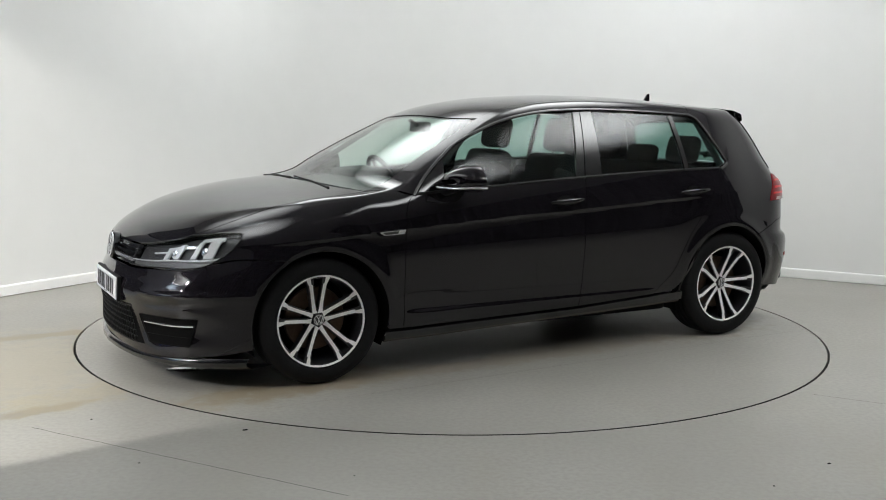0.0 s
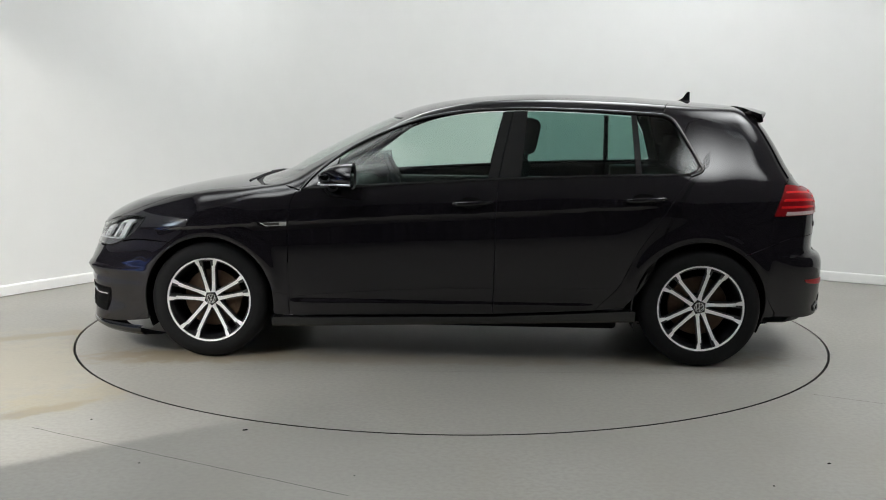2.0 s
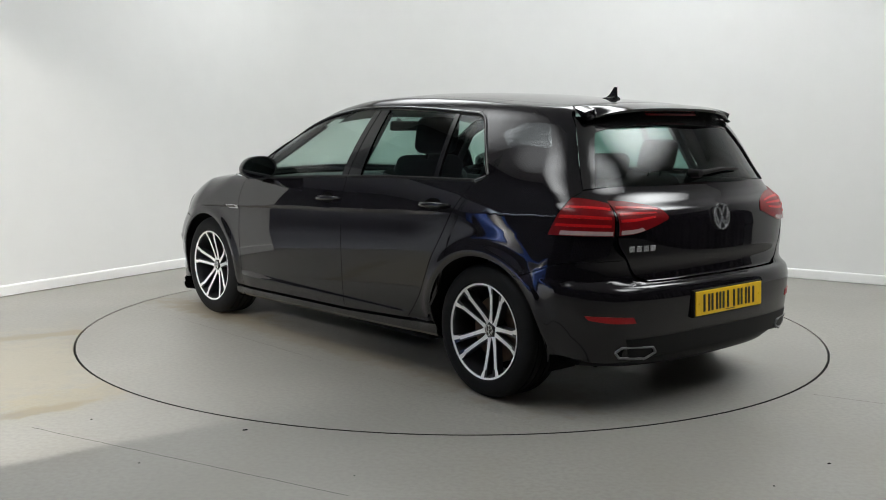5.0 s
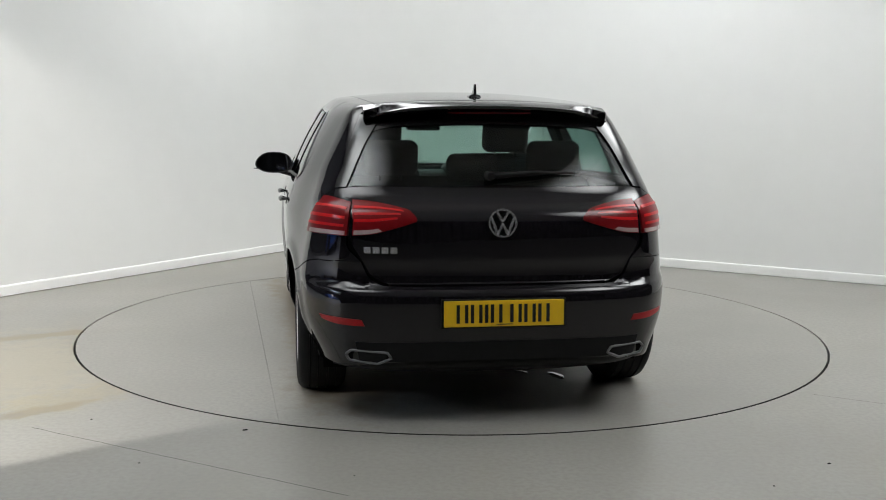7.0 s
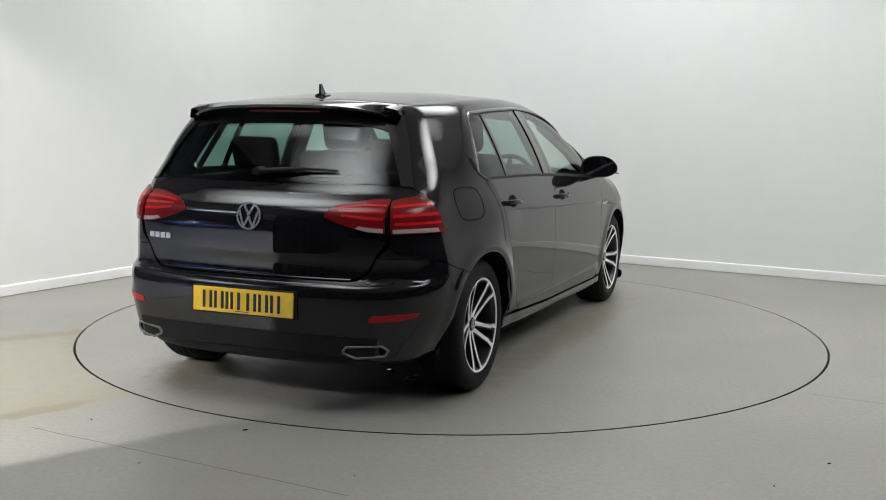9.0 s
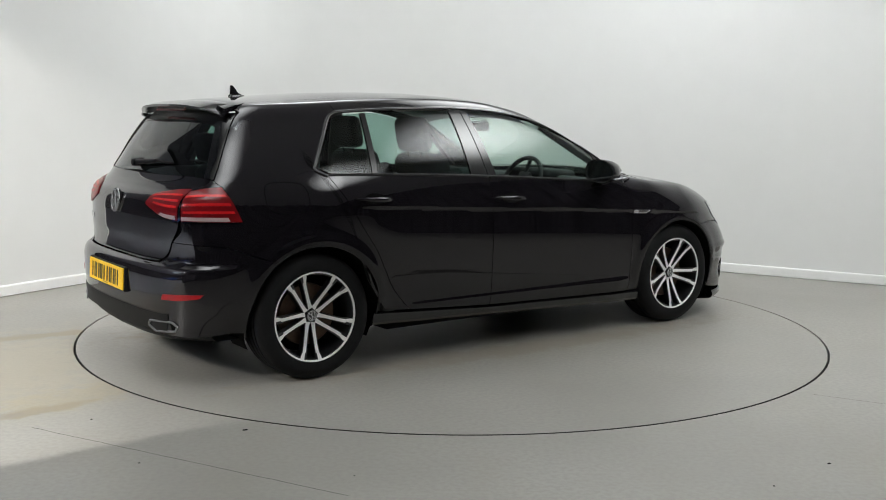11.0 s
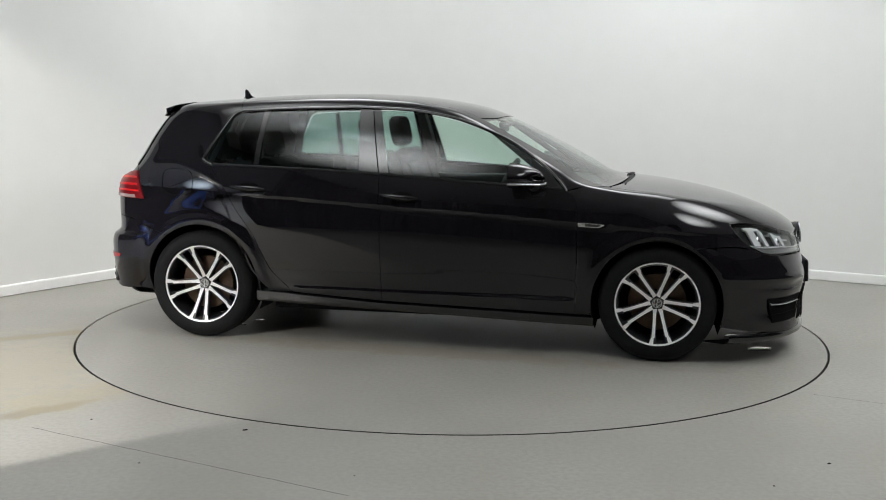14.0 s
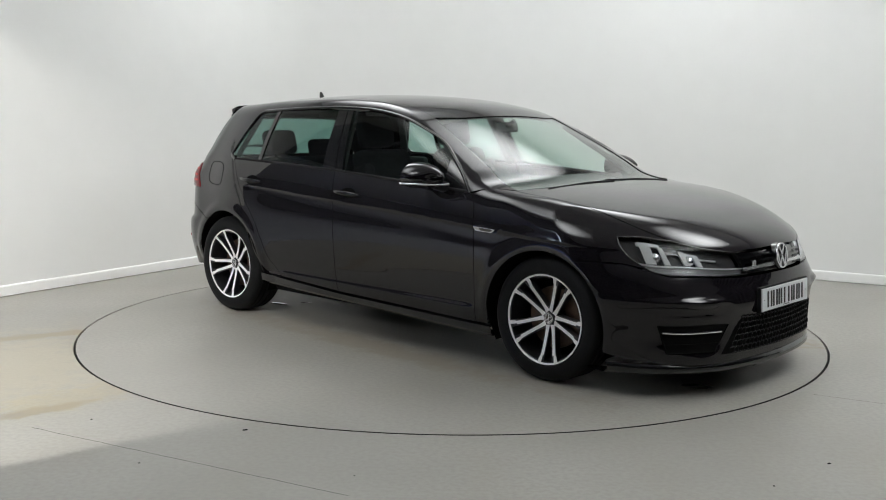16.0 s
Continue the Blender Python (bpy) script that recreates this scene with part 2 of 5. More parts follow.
def room():
    w = wall_solid("wall_studio", wall_line(0), wall_line(-0.15), 0, HEIGHT, WALL)
    tagged(w, "smooth white studio wall with a rounded corner", "wall", kind="structure")
    v, f = [], []
    outline = ((0.001, 0.005), (0.018, 0.005), (0.018, 0.068), (0.015, 0.076), (0.008, 0.080), (0.001, 0.080))
    for row in zip(*[wall_line(d) for d, _ in outline]):
        v += [(p.x, p.y, z) for p, (_, z) in zip(row, outline)]
    m = len(outline)
    for k in range(len(v) // m - 1):
        f += [(m * k + i, m * k + i + 1, m * k + m + i + 1, m * k + m + i) for i in range(m - 1)]
    s = raw("baseboard", v, f, SKIRT, smooth=False)
    tagged(s, "white painted skirting board along the wall", "baseboard", kind="structure")
    # floor sheet with a round opening for the turntable
    seg, r0 = 160, 2.2525
    v, f = [], []
    for i in range(seg):
        t = 2 * math.pi * i / seg
        c, sn = math.cos(t), math.sin(t)
        k = 16 / max(abs(c), abs(sn))
        v += [(r0 * c, r0 * sn - 0.004, -0.09), (r0 * c, r0 * sn - 0.004, 0), (3.2 * c, 3.2 * sn, 0), (k * c, k * sn, 0)]
    for i in range(seg):
        a, b = 4 * i, 4 * ((i + 1) % seg)
        f += [(a, b, b + 1, a + 1), (a + 1, b + 1, b + 2, a + 2), (a + 2, b + 2, b + 3, a + 3)]
    tagged(raw("floor", v, f, FLOOR, smooth=False), "grey painted concrete floor with brown stains", "floor", kind="structure")
    bm = bmesh.new()
    bmesh.ops.create_circle(bm, cap_ends=True, segments=96, radius=2.262, matrix=pose(0, 0, -0.085))
    tagged(part("turntable_pit", bm, SEAM), "dark pit under the turntable", "pit", kind="structure")
    # fine cracks and joints in the floor paint
    for n, (p, q) in enumerate((((-1.76, -2.22), (-0.35, -2.95)), ((1.75, -1.55), (2.5, -1.95)))):
        bm = bmesh.new()
        p, q = Vector((*p, 0.0006)), Vector((*q, 0.0006))
        side = Vector((-(q - p).y, (q - p).x, 0)).normalized() * 0.0014
        last = None
        for i in range(25):
            c = p.lerp(q, i / 24) + side * noise.noise(Vector((i * 0.6, n * 7, 0))) * 4
            row = [bm.verts.new(c - side), bm.verts.new(c + side)]
            if last:
                bm.faces.new((last[0], row[0], row[1], last[1]))
            last = row
        tagged(part("floor_joint", bm, SEAM), "thin dark joint in the floor paint", "joint", kind="structure")
    bm = bmesh.new()
    prism(bm, [(-13, -13), (-3.75, -13), (-3.30, -3.95), (-3.55, 0.5), (-3.9, 9), (-13, 9)], -0.02, 0.004, "xy")
    tagged(part("floor_hall", bm, HALL_FLOOR), "dark blue-grey floor of the hall outside the studio", "floor", kind="structure")
    # ceiling, dark drapes behind the camera and the hall beyond the open side
    bm = bmesh.new()
    box(bm, (26, 26, 0.2), (-3, -2, HEIGHT + 0.1))
    tagged(part("ceiling", bm, CEIL), "plain white ceiling", "ceiling", kind="structure")
    for name, p, q in (("drape_back", (-3.6, -8.2), (7.5, -8.2)), ("drape_side", (7.5, -8.2), (6.6, -0.2)), ("drape_edge", (-3.6, -8.2), (-3.24, -3.92))):
        bm = bmesh.new()
        p, q = Vector((*p, 0)), Vector((*q, 0))
        n = int((q - p).length / 0.05)
        side = Vector((-(q - p).y, (q - p).x, 0)).normalized()
        last = None
        for i in range(n + 1):
            c = p.lerp(q, i / n) + side * (0.04 * math.sin(i * 1.15) + 0.015 * math.sin(i * 2.7))
            row = [bm.verts.new(c), bm.verts.new(c + Vector((0, 0, HEIGHT)))]
            if last:
                bm.faces.new((last[0], row[0], row[1], last[1]))
            last = row
        ob = part(name, bm, CURTAIN, smooth=True)
        so = ob.modifiers.new("thickness", "SOLIDIFY")
        so.thickness = 0.01
        tagged(ob, "heavy dark drape hanging from the ceiling", "curtain", kind="structure")
    # unseen header, added to limit how far the hall light reaches into the studio
    bm = bmesh.new()
    prism(bm, [(-3.24, -3.92), (-3.14, -3.92), (-3.36, 0.45), (-3.46, 0.45)], 2.12, HEIGHT, "xy")
    tagged(part("light_block_header", bm, HALL), "unseen dark header added over the open side to cut the hall light", "wall", kind="structure")
    for name, p, q in (("wall_hall_west", (-13, -13), (-13, 9)), ("wall_hall_south", (-13, -13), (8, -13)), ("wall_hall_north", (-13, 9), (-3, 9))):
        p, q = Vector((*p, 0)), Vector((*q, 0))
        d = (q - p).normalized()
        side = Vector((-d.y, d.x, 0)) * 0.2
        tagged(wall_solid(name, [p, q], [p + side, q + side], 0, HEIGHT, HALL), "dark wall of the hall outside the studio", "wall", kind="structure")


def ceiling_light(at, size, power, rz=0, tone=(0.96, 0.985, 0.99)):
    e = new("ceiling_light")
    bm = bmesh.new()
    box(bm, (size[0] + 0.06, size[1] + 0.06, 0.05), (0, 0, 0.012), bevel=0.006)
    part("frame", bm, SKIRT, e)
    bm = bmesh.new()
    box(bm, (size[0], size[1], 0.02), (0, 0, -0.02), bevel=0.004)
    part("diffuser", bm, softbox("light_diffuser", tone, power, size[0] * .56), e, "glowing white diffuser cloth")
    e.matrix_basis = pose(*at, 0, 0, rz)
    return tagged(e, "unseen white ceiling light panel with a glowing diffuser", "ceiling light", "studio ceiling lights")


def standin_batten(at, length, heading, power):
    """An added, unseen tube that stands in for the light through the open side."""
    e = new("standin_batten")
    bm = bmesh.new()
    box(bm, (length + .06, .09, .05), (0, 0, .045), bevel=.008)
    part("housing", bm, SKIRT, e, "white metal housing")
    for x in (-length / 2 - .015, length / 2 + .015):
        bm = bmesh.new()
        box(bm, (.03, .06, .06), (x, 0, 0), bevel=.006)
        part("end_cap", bm, SKIRT, e)
    for x in (-length / 3, length / 3):
        bm = bmesh.new()
        rod(bm, (x, 0, .06), (x, 0, .20), .006)
        part("hanger", bm, GREY_METAL, e)
    bm = bmesh.new()
    rod(bm, (-length / 2, 0, 0), (length / 2, 0, 0), .03, seg=16)
    part("tube", bm, glow("tube_light", (1.0, 0.975, 0.93), power), e, "glowing white tube", smooth=True)
    e.matrix_basis = pose(*at, 0, 0, heading)
    return tagged(e, "unseen added tube light standing in for the light from the hall", "ceiling light")


def lights():
    for x, y, k in ((-1.0, 2.0, .86), (1.3, 1.2, 1.08), (-1.9, -0.8, .70), (3.1, -0.7, 1.5), (-1.7, -3.1, .95), (3.0, -3.2, 1.4)):
        ceiling_light((x, y, HEIGHT - 0.04), (2.3, 2.3), PANEL_POWER * k, -29.5)
    # added out of view, in line with the opening's edge to light the floor wedge
    standin_batten((-4.72, -5.12, HEIGHT - 0.20), 1.4, 39.2, HALL_POWER)
    # extra cool panel, added unseen to brighten the blue car for its reflection
    ceiling_light((-7.3, -4.6, HEIGHT - 0.04), (2.4, 2.4), 12.0, 3, (0.72, 0.86, 1.0))


room()
lights()


# ---------------------------------------------------------------- the car's outer surface
# Car space: x ahead, y to its left, z up, metres.
def spline(pts):
    """A smooth monotone function through (a, b) pairs."""
    p = sorted(pts)
    X, Y = np.array([a for a, _ in p], float), np.array([b for _, b in p], float)
    h, d = np.diff(X), np.diff(Y) / np.diff(X)
    m = np.zeros_like(X)
    for i in range(1, len(X) - 1):
        if d[i - 1] * d[i] > 0:
            w1, w2 = 2 * h[i] + h[i - 1], h[i] + 2 * h[i - 1]
            m[i] = (w1 + w2) / (w1 / d[i - 1] + w2 / d[i])
    m[0], m[-1] = d[0], d[-1]

    def f(x):
        x = np.asarray(x, float)
        i = np.clip(np.searchsorted(X, x) - 1, 0, len(X) - 2)
        t = (x - X[i]) / h[i]
        t2 = np.clip(t, 0, 1)
        v = (2 * t2**3 - 3 * t2**2 + 1) * Y[i] + (t2**3 - 2 * t2**2 + t2) * h[i] * m[i] + (3 * t2**2 - 2 * t2**3) * Y[i + 1] + (t2**3 - t2**2) * h[i] * m[i + 1]
        return v + np.where(t > 1, (x - X[-1]) * m[-1], 0) + np.where(t < 0, (x - X[0]) * m[0], 0)
    return f


top_mid = spline([(2.3, .56), (2.12, .675), (2.06, .715), (1.98, .757), (1.88, .797), (1.73, .850), (1.56, .892), (1.38, .926), (1.21, .950), (1.06, .968),
                  (.98, .99), (.86, 1.058), (.69, 1.149), (.52, 1.232), (.42, 1.278), (.30, 1.328), (.20, 1.363), (.10, 1.387), (0, 1.404), (-.16, 1.425),
                  (-.33, 1.437), (-.5, 1.443), (-.67, 1.443), (-.84, 1.439), (-1.0, 1.433), (-1.18, 1.422), (-1.35, 1.410), (-1.52, 1.397), (-1.66, 1.384), (-1.8, 1.37), (-2.3, 1.30)])
crown = spline([(2.2, .10), (1.9, .10), (1.5, .07), (1.1, .05), (.9, .04), (.3, .08), (0, .11), (-1, .12), (-1.7, .12), (-2.2, .12)])
sweep = spline([(2.2, .0), (1.9, .02), (1.3, .08), (1.0, .26), (.5, .26), (.2, .2), (-.2, .0), (-2.2, 0)])
plan = spline([(2.3, -.5), (2.05, -.20), (1.9, -.105), (1.75, -.052), (1.6, -.025), (1.4, -.008), (1.0, -.002), (.4, 0), (-.8, 0), (-1.2, -.004), (-1.4, -.012), (-1.6, -.03), (-1.8, -.058), (-1.95, -.10), (-2.1, -.17), (-2.3, -.29)])
crease = spline([(2.2, .67), (1.6, .705), (.82, .752), (.28, .788), (-.28, .815), (-.9, .853), (-1.75, .888), (-2.2, .90)])
below = spline([(-.75, -.125), (-.62, -.085), (-.52, -.045), (-.44, -.022), (-.34, -.014), (-.2, -.005), (-.1, -.001), (0, .0)])
def above(d):
    """How far the side leans in over the shoulder line."""
    return -.17 * d - .47 * d * d


nose = spline([(.0, 1.90), (.10, 2.03), (.125, 2.085), (.16, 2.10), (.20, 2.10), (.30, 2.098), (.38, 2.11), (.44, 2.118), (.49, 2.108), (.54, 2.09), (.60, 2.08), (.66, 2.07), (.70, 2.055), (.74, 2.02), (.80, 1.94), (.9, 1.75)])
tail = spline([(.0, -1.80), (.14, -1.93), (.19, -2.04), (.25, -2.098), (.33, -2.106), (.40, -2.111), (.47, -2.115), (.53, -2.116), (.56, -2.111), (.585, -2.098), (.60, -2.075), (.615, -2.058), (.66, -2.056), (.72, -2.06), (.80, -2.06),
               (.87, -2.052), (.91, -2.035), (.95, -1.985), (.98, -1.955), (1.03, -1.925), (1.12, -1.868), (1.2, -1.813), (1.28, -1.752), (1.33, -1.712), (1.5, -1.58)])


def ramp01(x, a, b):
    t = np.clip((x - a) / (b - a), 0, 1)
    return t * t * (3 - 2 * t)


def half_width(x, z):
    d = z - crease(x)
    fade = 1 - 0.6 * ramp01(x, 1.0, 1.6)
    w = .900 + np.where(d < 0, below(np.minimum(d, 0)), above(np.maximum(d, 0)) * fade)
    rear_top = ramp01(-x, .5, 1.85) * ramp01(z, .80, 1.34)
    w = w + plan(x) - .055 * rear_top - .052 * ramp01(-x, 1.2, 1.75) * ramp01(z, .52, .92)
    # undercut below the shoulder line and the flare over the sill
    flank = (1 - ramp01(x, 1.5, 1.85)) * (1 - ramp01(-x, .85, 1.15))
    w = w - .009 * flank * ramp01(-d, .0, .016) * (1 - .75 * ramp01(-d, .03, .20))
    w = w + .011 * (1 - ramp01(x, .72, .88)) * (1 - ramp01(-x, .72, .95)) * (1 - ramp01(z, .315, .345))
    for cx, cz in ((1.262, .315), (-1.355, .325)):
        r = np.hypot(x - cx, z - cz)
        w = w + .010 * np.exp(-((r - .372) / .04) ** 2) * ramp01(z, .2, .4)
    return w


def top_height(x, y):
    y = np.abs(y)
    return top_mid(x + sweep(x) * y * y) - crown(x) * y**2.3


def smax(a, b, k):
    h = np.maximum(k - np.abs(a - b), 0)
    return np.maximum(a, b) + h * h / (4 * k)


def hull(p):
    """Below zero inside the body, above zero outside."""
    x, y, z = p[..., 0], np.abs(p[..., 1]), p[..., 2]
    side = y - half_width(x, z)
    top = (z - top_height(x, y)) * .8
    steep = ramp01(x, .15, .35) * ramp01(-x, -1.05, -.9)
    top = top * (1 - .2 * steep)
    k = .05 + .07 * ramp01(x, 1.0, 1.3)
    f = smax(side, top, k)
    front = x - (nose(z) - (.24 + .17 * ramp01(z, .5, .7)) * y**2 - .55 * y**6)
    edge = ramp01(y, .42, .58)
    front = front - edge * (.020 * np.exp(-((z - .465) / .020) ** 2) - .010 * np.exp(-((z - .415) / .022) ** 2) - .020 * np.exp(-((z - .29) / .07) ** 2))
    f = smax(f, front, .12 - .06 * ramp01(z, .45, .7))
    rear = (tail(z) + .13 * y**2 + (.42 + .25 * ramp01(z, .95, 1.1)) * y**6) - x
    f = smax(f, rear * .9, .11 - .03 * ramp01(z, .93, 1.0))
    return f


def slope(p, e=2e-4):
    g = np.empty_like(p)
    for i in range(3):
        d = np.zeros(3)
        d[i] = e
        g[..., i] = (hull(p + d) - hull(p - d)) / (2 * e)
    return g


def settle(p, keep=None):
    """Moves points onto the body's surface; keep: an axis along which alone they move."""
    p = np.array(p, float)
    for _ in range(14):
        g = slope(p)
        if keep is not None:
            q = np.zeros_like(g)
            q[..., keep] = g[..., keep]
            g = q
        f = hull(p)
        if np.abs(f).max() < 2e-5:
            break
        step = g * (f / np.maximum((g * g).sum(-1), .08))[..., None]
        n = np.linalg.norm(step, axis=-1, keepdims=True)
        p = p - step * np.minimum(1, .06 / np.maximum(n, 1e-9))
    return p


def unit(v):
    return v / np.maximum(np.linalg.norm(v, axis=-1, keepdims=True), 1e-9)


def S(*xz):
    """Points of the flank from (x, z)."""
    p = np.array([(x, .8, z) for x, z in xz], float)
    return settle(p, 1)


def T(*xy):
    """Points of the upper side from (x, y)."""
    p = np.array([(x, y, top_height(np.array(x), np.array(y))) for x, y in xy], float)
    return settle(p, 2)


def R(*yz):
    """Points of the tail from (y, z)."""
    p = np.array([(tail(np.array(z)) + .13 * y * y + .42 * y**6, y, z) for y, z in yz], float)
    return settle(p, 0)


def F(*yz):
    """Points of the nose from (y, z)."""
    p = np.array([(nose(np.array(z)) - .24 * y * y - .55 * y**6, y, z) for y, z in yz], float)
    return settle(p, 0)


def fine(pts, n=16):
    """A rounded line through points."""
    p = np.array(pts, float)
    if len(p) < 3:
        return p
    q = np.vstack([2 * p[0] - p[1], p, 2 * p[-1] - p[-2]])
    out = []
    for i in range(1, len(q) - 2):
        for t in np.linspace(0, 1, n, endpoint=False):
            a, b, c, d = q[i - 1:i + 3]
            out.append(.5 * (2 * b + (c - a) * t + (2 * a - 5 * b + 4 * c - d) * t * t + (3 * b - a - 3 * c + d) * t**3))
    return np.vstack(out + [q[-2]])


def join(*lines):
    out = [np.array(lines[0], float)]
    for l in lines[1:]:
        l = np.array(l, float)
        out.append(l[1:] if np.linalg.norm(l[0] - out[-1][-1]) < 1e-4 else l)
    return np.vstack(out)


def spaced(line, n):
    line = np.array(line, float)
    s = np.concatenate([[0], np.cumsum(np.linalg.norm(np.diff(line, axis=0), axis=1))])
    return np.stack([np.interp(np.linspace(0, s[-1], n), s, line[:, i]) for i in range(3)], 1)


def coons(bottom, top_line, left, right, nu, nv):
    """A grid between four lines: bottom and top run the same way, left and right from bottom to top."""
    b, t, l, r = spaced(bottom, nu), spaced(top_line, nu), spaced(left, nv), spaced(right, nv)
    u, v = np.linspace(0, 1, nu)[None, :, None], np.linspace(0, 1, nv)[:, None, None]
    g = (1 - v) * b[None] + v * t[None] + (1 - u) * l[:, None] + u * r[:, None]
    g = g - ((1 - u) * (1 - v) * b[0] + u * (1 - v) * b[-1] + (1 - u) * v * t[0] + u * v * t[-1])
    return g


def rim_of(nv, nu):
    return [i for i in range(nu)] + [j * nu + nu - 1 for j in range(1, nv)] + [(nv - 1) * nu + i for i in range(nu - 2, -1, -1)] + [j * nu for j in range(nv - 2, 0, -1)]


def panel(name, mat, parent, lines, nu=36, nv=24, gap=.0018, lift=0.0, depth=.016, mirror=False, both=False, label="", swell=0.0, on_hull=True):
    """A sheet on the body between four lines, with folded edges. mirror: on the right side; both: the left half and its mirror image as one sheet."""
    g = coons(*lines, nu, nv)
    p = settle(g.reshape(-1, 3)) if on_hull else g.reshape(-1, 3)
    n = unit(slope(p))
    q = p.reshape(nv, nu, 3)
    if gap:
        def inward(a, b):
            return a + unit(b - a) * gap
        q[0], q[-1] = inward(q[0], q[1]), inward(q[-1], q[-2])
        if not both:
            q[:, 0] = inward(q[:, 0], q[:, 1])
        q[:, -1] = inward(q[:, -1], q[:, -2])
    if swell:
        u, v = np.linspace(0, 1, nu)[None, :], np.linspace(0, 1, nv)[:, None]
        q = q + (np.clip(np.minimum(np.minimum(u, 1 - u) * 8, np.minimum(v, 1 - v) * 8), 0, 1)**.5 * swell)[..., None] * n.reshape(nv, nu, 3)
    p = q.reshape(-1, 3) + n * lift
    faces = [(j * nu + i, j * nu + i + 1, (j + 1) * nu + i + 1, (j + 1) * nu + i) for j in range(nv - 1) for i in range(nu - 1)]
    if both:
        flip = np.array([1, -1, 1.0])
        seam = {j * nu: j * nu for j in range(nv)}
        index = {}
        extra, en = [], []
        for k in range(nv * nu):
            if k in seam:
                p[k, 1] = 0
                n[k, 1] = 0
                index[k] = k
            else:
                index[k] = nv * nu + len(extra)
                extra.append(p[k] * flip)
                en.append(n[k] * flip)
        faces = faces + [tuple(index[i] for i in f[::-1]) for f in faces]
        half = [i for i in range(nu)] + [j * nu + nu - 1 for j in range(1, nv)] + [(nv - 1) * nu + i for i in range(nu - 2, -1, -1)]
        ring = half + [index[k] for k in half[::-1][1:-1]]
        p, n = np.vstack([p, extra]), unit(np.vstack([n, en]))
    else:
        ring = rim_of(nv, nu)
        if mirror:
            p, n = p * [1, -1, 1], n * [1, -1, 1]
    count = len(p)
    # turn faces outward
    a, b, c = (p[faces[len(faces) // 3][i]] for i in range(3))
    if np.dot(np.cross(b - a, c - a), n[faces[len(faces) // 3][0]]) < 0:
        faces = [f[::-1] for f in faces]
        ring = ring[::-1]
    lip = [p[i] for i in ring] + [p[i] - n[i] * depth for i in ring]
    m = len(ring)
    faces = faces + [(count + i, count + m + i, count + m + (i + 1) % m, count + (i + 1) % m) for i in range(m)]
    normals = np.vstack([n, np.zeros((2 * m, 3))])
    ob = raw(name, np.vstack([p, lip]), faces, mat, parent, label, normals=normals)
    return ob


def tube(name, line, r, mat, parent, mirror=False, lift=0.0, seg=8, flat=1.0, on_hull=True, label="", closed=False):
    """A bead along a line on the body."""
    p = np.array(line, float)
    n = unit(slope(p)) if on_hull else np.tile([0, 0, 1.0], (len(p), 1))
    p = p + n * lift
    t = unit(np.gradient(p, axis=0))
    b = unit(np.cross(t, n))
    v, f = [], []
    for k in range(len(p)):
        for i in range(seg):
            a = 2 * math.pi * i / seg
            v.append(p[k] + n[k] * r * flat * math.sin(a) + b[k] * r * math.cos(a))
    for k in range(len(p) - 1):
        for i in range(seg):
            j = (i + 1) % seg
            f.append((k * seg + i, k * seg + j, (k + 1) * seg + j, (k + 1) * seg + i))
    f += [tuple(range(seg)), tuple(range((len(p) - 1) * seg + seg - 1, (len(p) - 1) * seg - 1, -1))]
    v = np.array(v)
    if mirror:
        v = v * [1, -1, 1]
        f = [q[::-1] for q in f]
    return raw(name, v, f, mat, parent, label)


# ---------------------------------------------------------------- lines shared by the panels (left side)
def arc(cx, cz, r, a, b, n=30):
    return S(*[(cx + r * math.cos(radians(t)), cz + r * math.sin(radians(t))) for t in np.linspace(a, b, n)])


FA, RA = (1.262, .312, .356), (-1.355, .322, .356)
ARCH_F = arc(*FA, 62, 190)
ARCH_F_BUMPER = arc(*FA, -18, 62)
ARCH_R = arc(*RA, 8, 128)
ARCH_R_BUMPER = arc(*RA, 128, 190)
DOOR_FRONT = fine(S((.825, .245), (.828, .42), (.828, .58), (.819, .82), (.79, .90), (.765, .917)))
DOOR_MID = fine(S((-.262, .268), (-.271, .593), (-.273, .80), (-.285, .981)))
DOOR_REAR = fine(S((-.80, .297), (-.916, .42), (-.975, .53), (-1.027, .632), (-1.111, .753), (-1.194, .887), (-1.285, 1.015)))
BELT_F = fine(S((.765, .917), (.465, .936), (.2, .952), (0, .965), (-.285, .981)))
BELT_R = fine(S((-.285, .981), (-.6, .996), (-.9, 1.006), (-1.285, 1.015)))
SILL_F = S(*[(x, .245 + (.825 - x) * .0212) for x in np.linspace(.825, -.262, 12)])
SILL_R = S(*[(x, .268 + (-.262 - x) * .054) for x in np.linspace(-.262, -.80, 8)])
DLO_REAR = fine(S((-1.285, 1.015), (-1.345, 1.045), (-1.328, 1.086), (-1.263, 1.206), (-1.205, 1.30), (-1.15, 1.330)))
DLO_TOP = fine(S((.765, .917), (.68, 1.012), (.571, 1.098), (.449, 1.174), (.296, 1.242), (.145, 1.294), (-.007, 1.326), (-.158, 1.345), (-.309, 1.353), (-.46, 1.357), (-.611, 1.354), (-.912, 1.343), (-1.063, 1.335), (-1.15, 1.330)))
SCREEN_SIDE = fine(settle([(.985, .735, .935), (.86, .70, 1.00), (.69, .665, 1.09), (.52, .63, 1.17), (.40, .605, 1.232), (.31, .585, 1.283), (.245, .57, 1.315)]))
ROOF_SIDE = fine(T((.245, .565), (.1, .557), (-.1, .553), (-.5, .55), (-.9, .54), (-1.2, .528), (-1.45, .508), (-1.63, .49)))
ROOF_SIDE[0] = SCREEN_SIDE[-1]
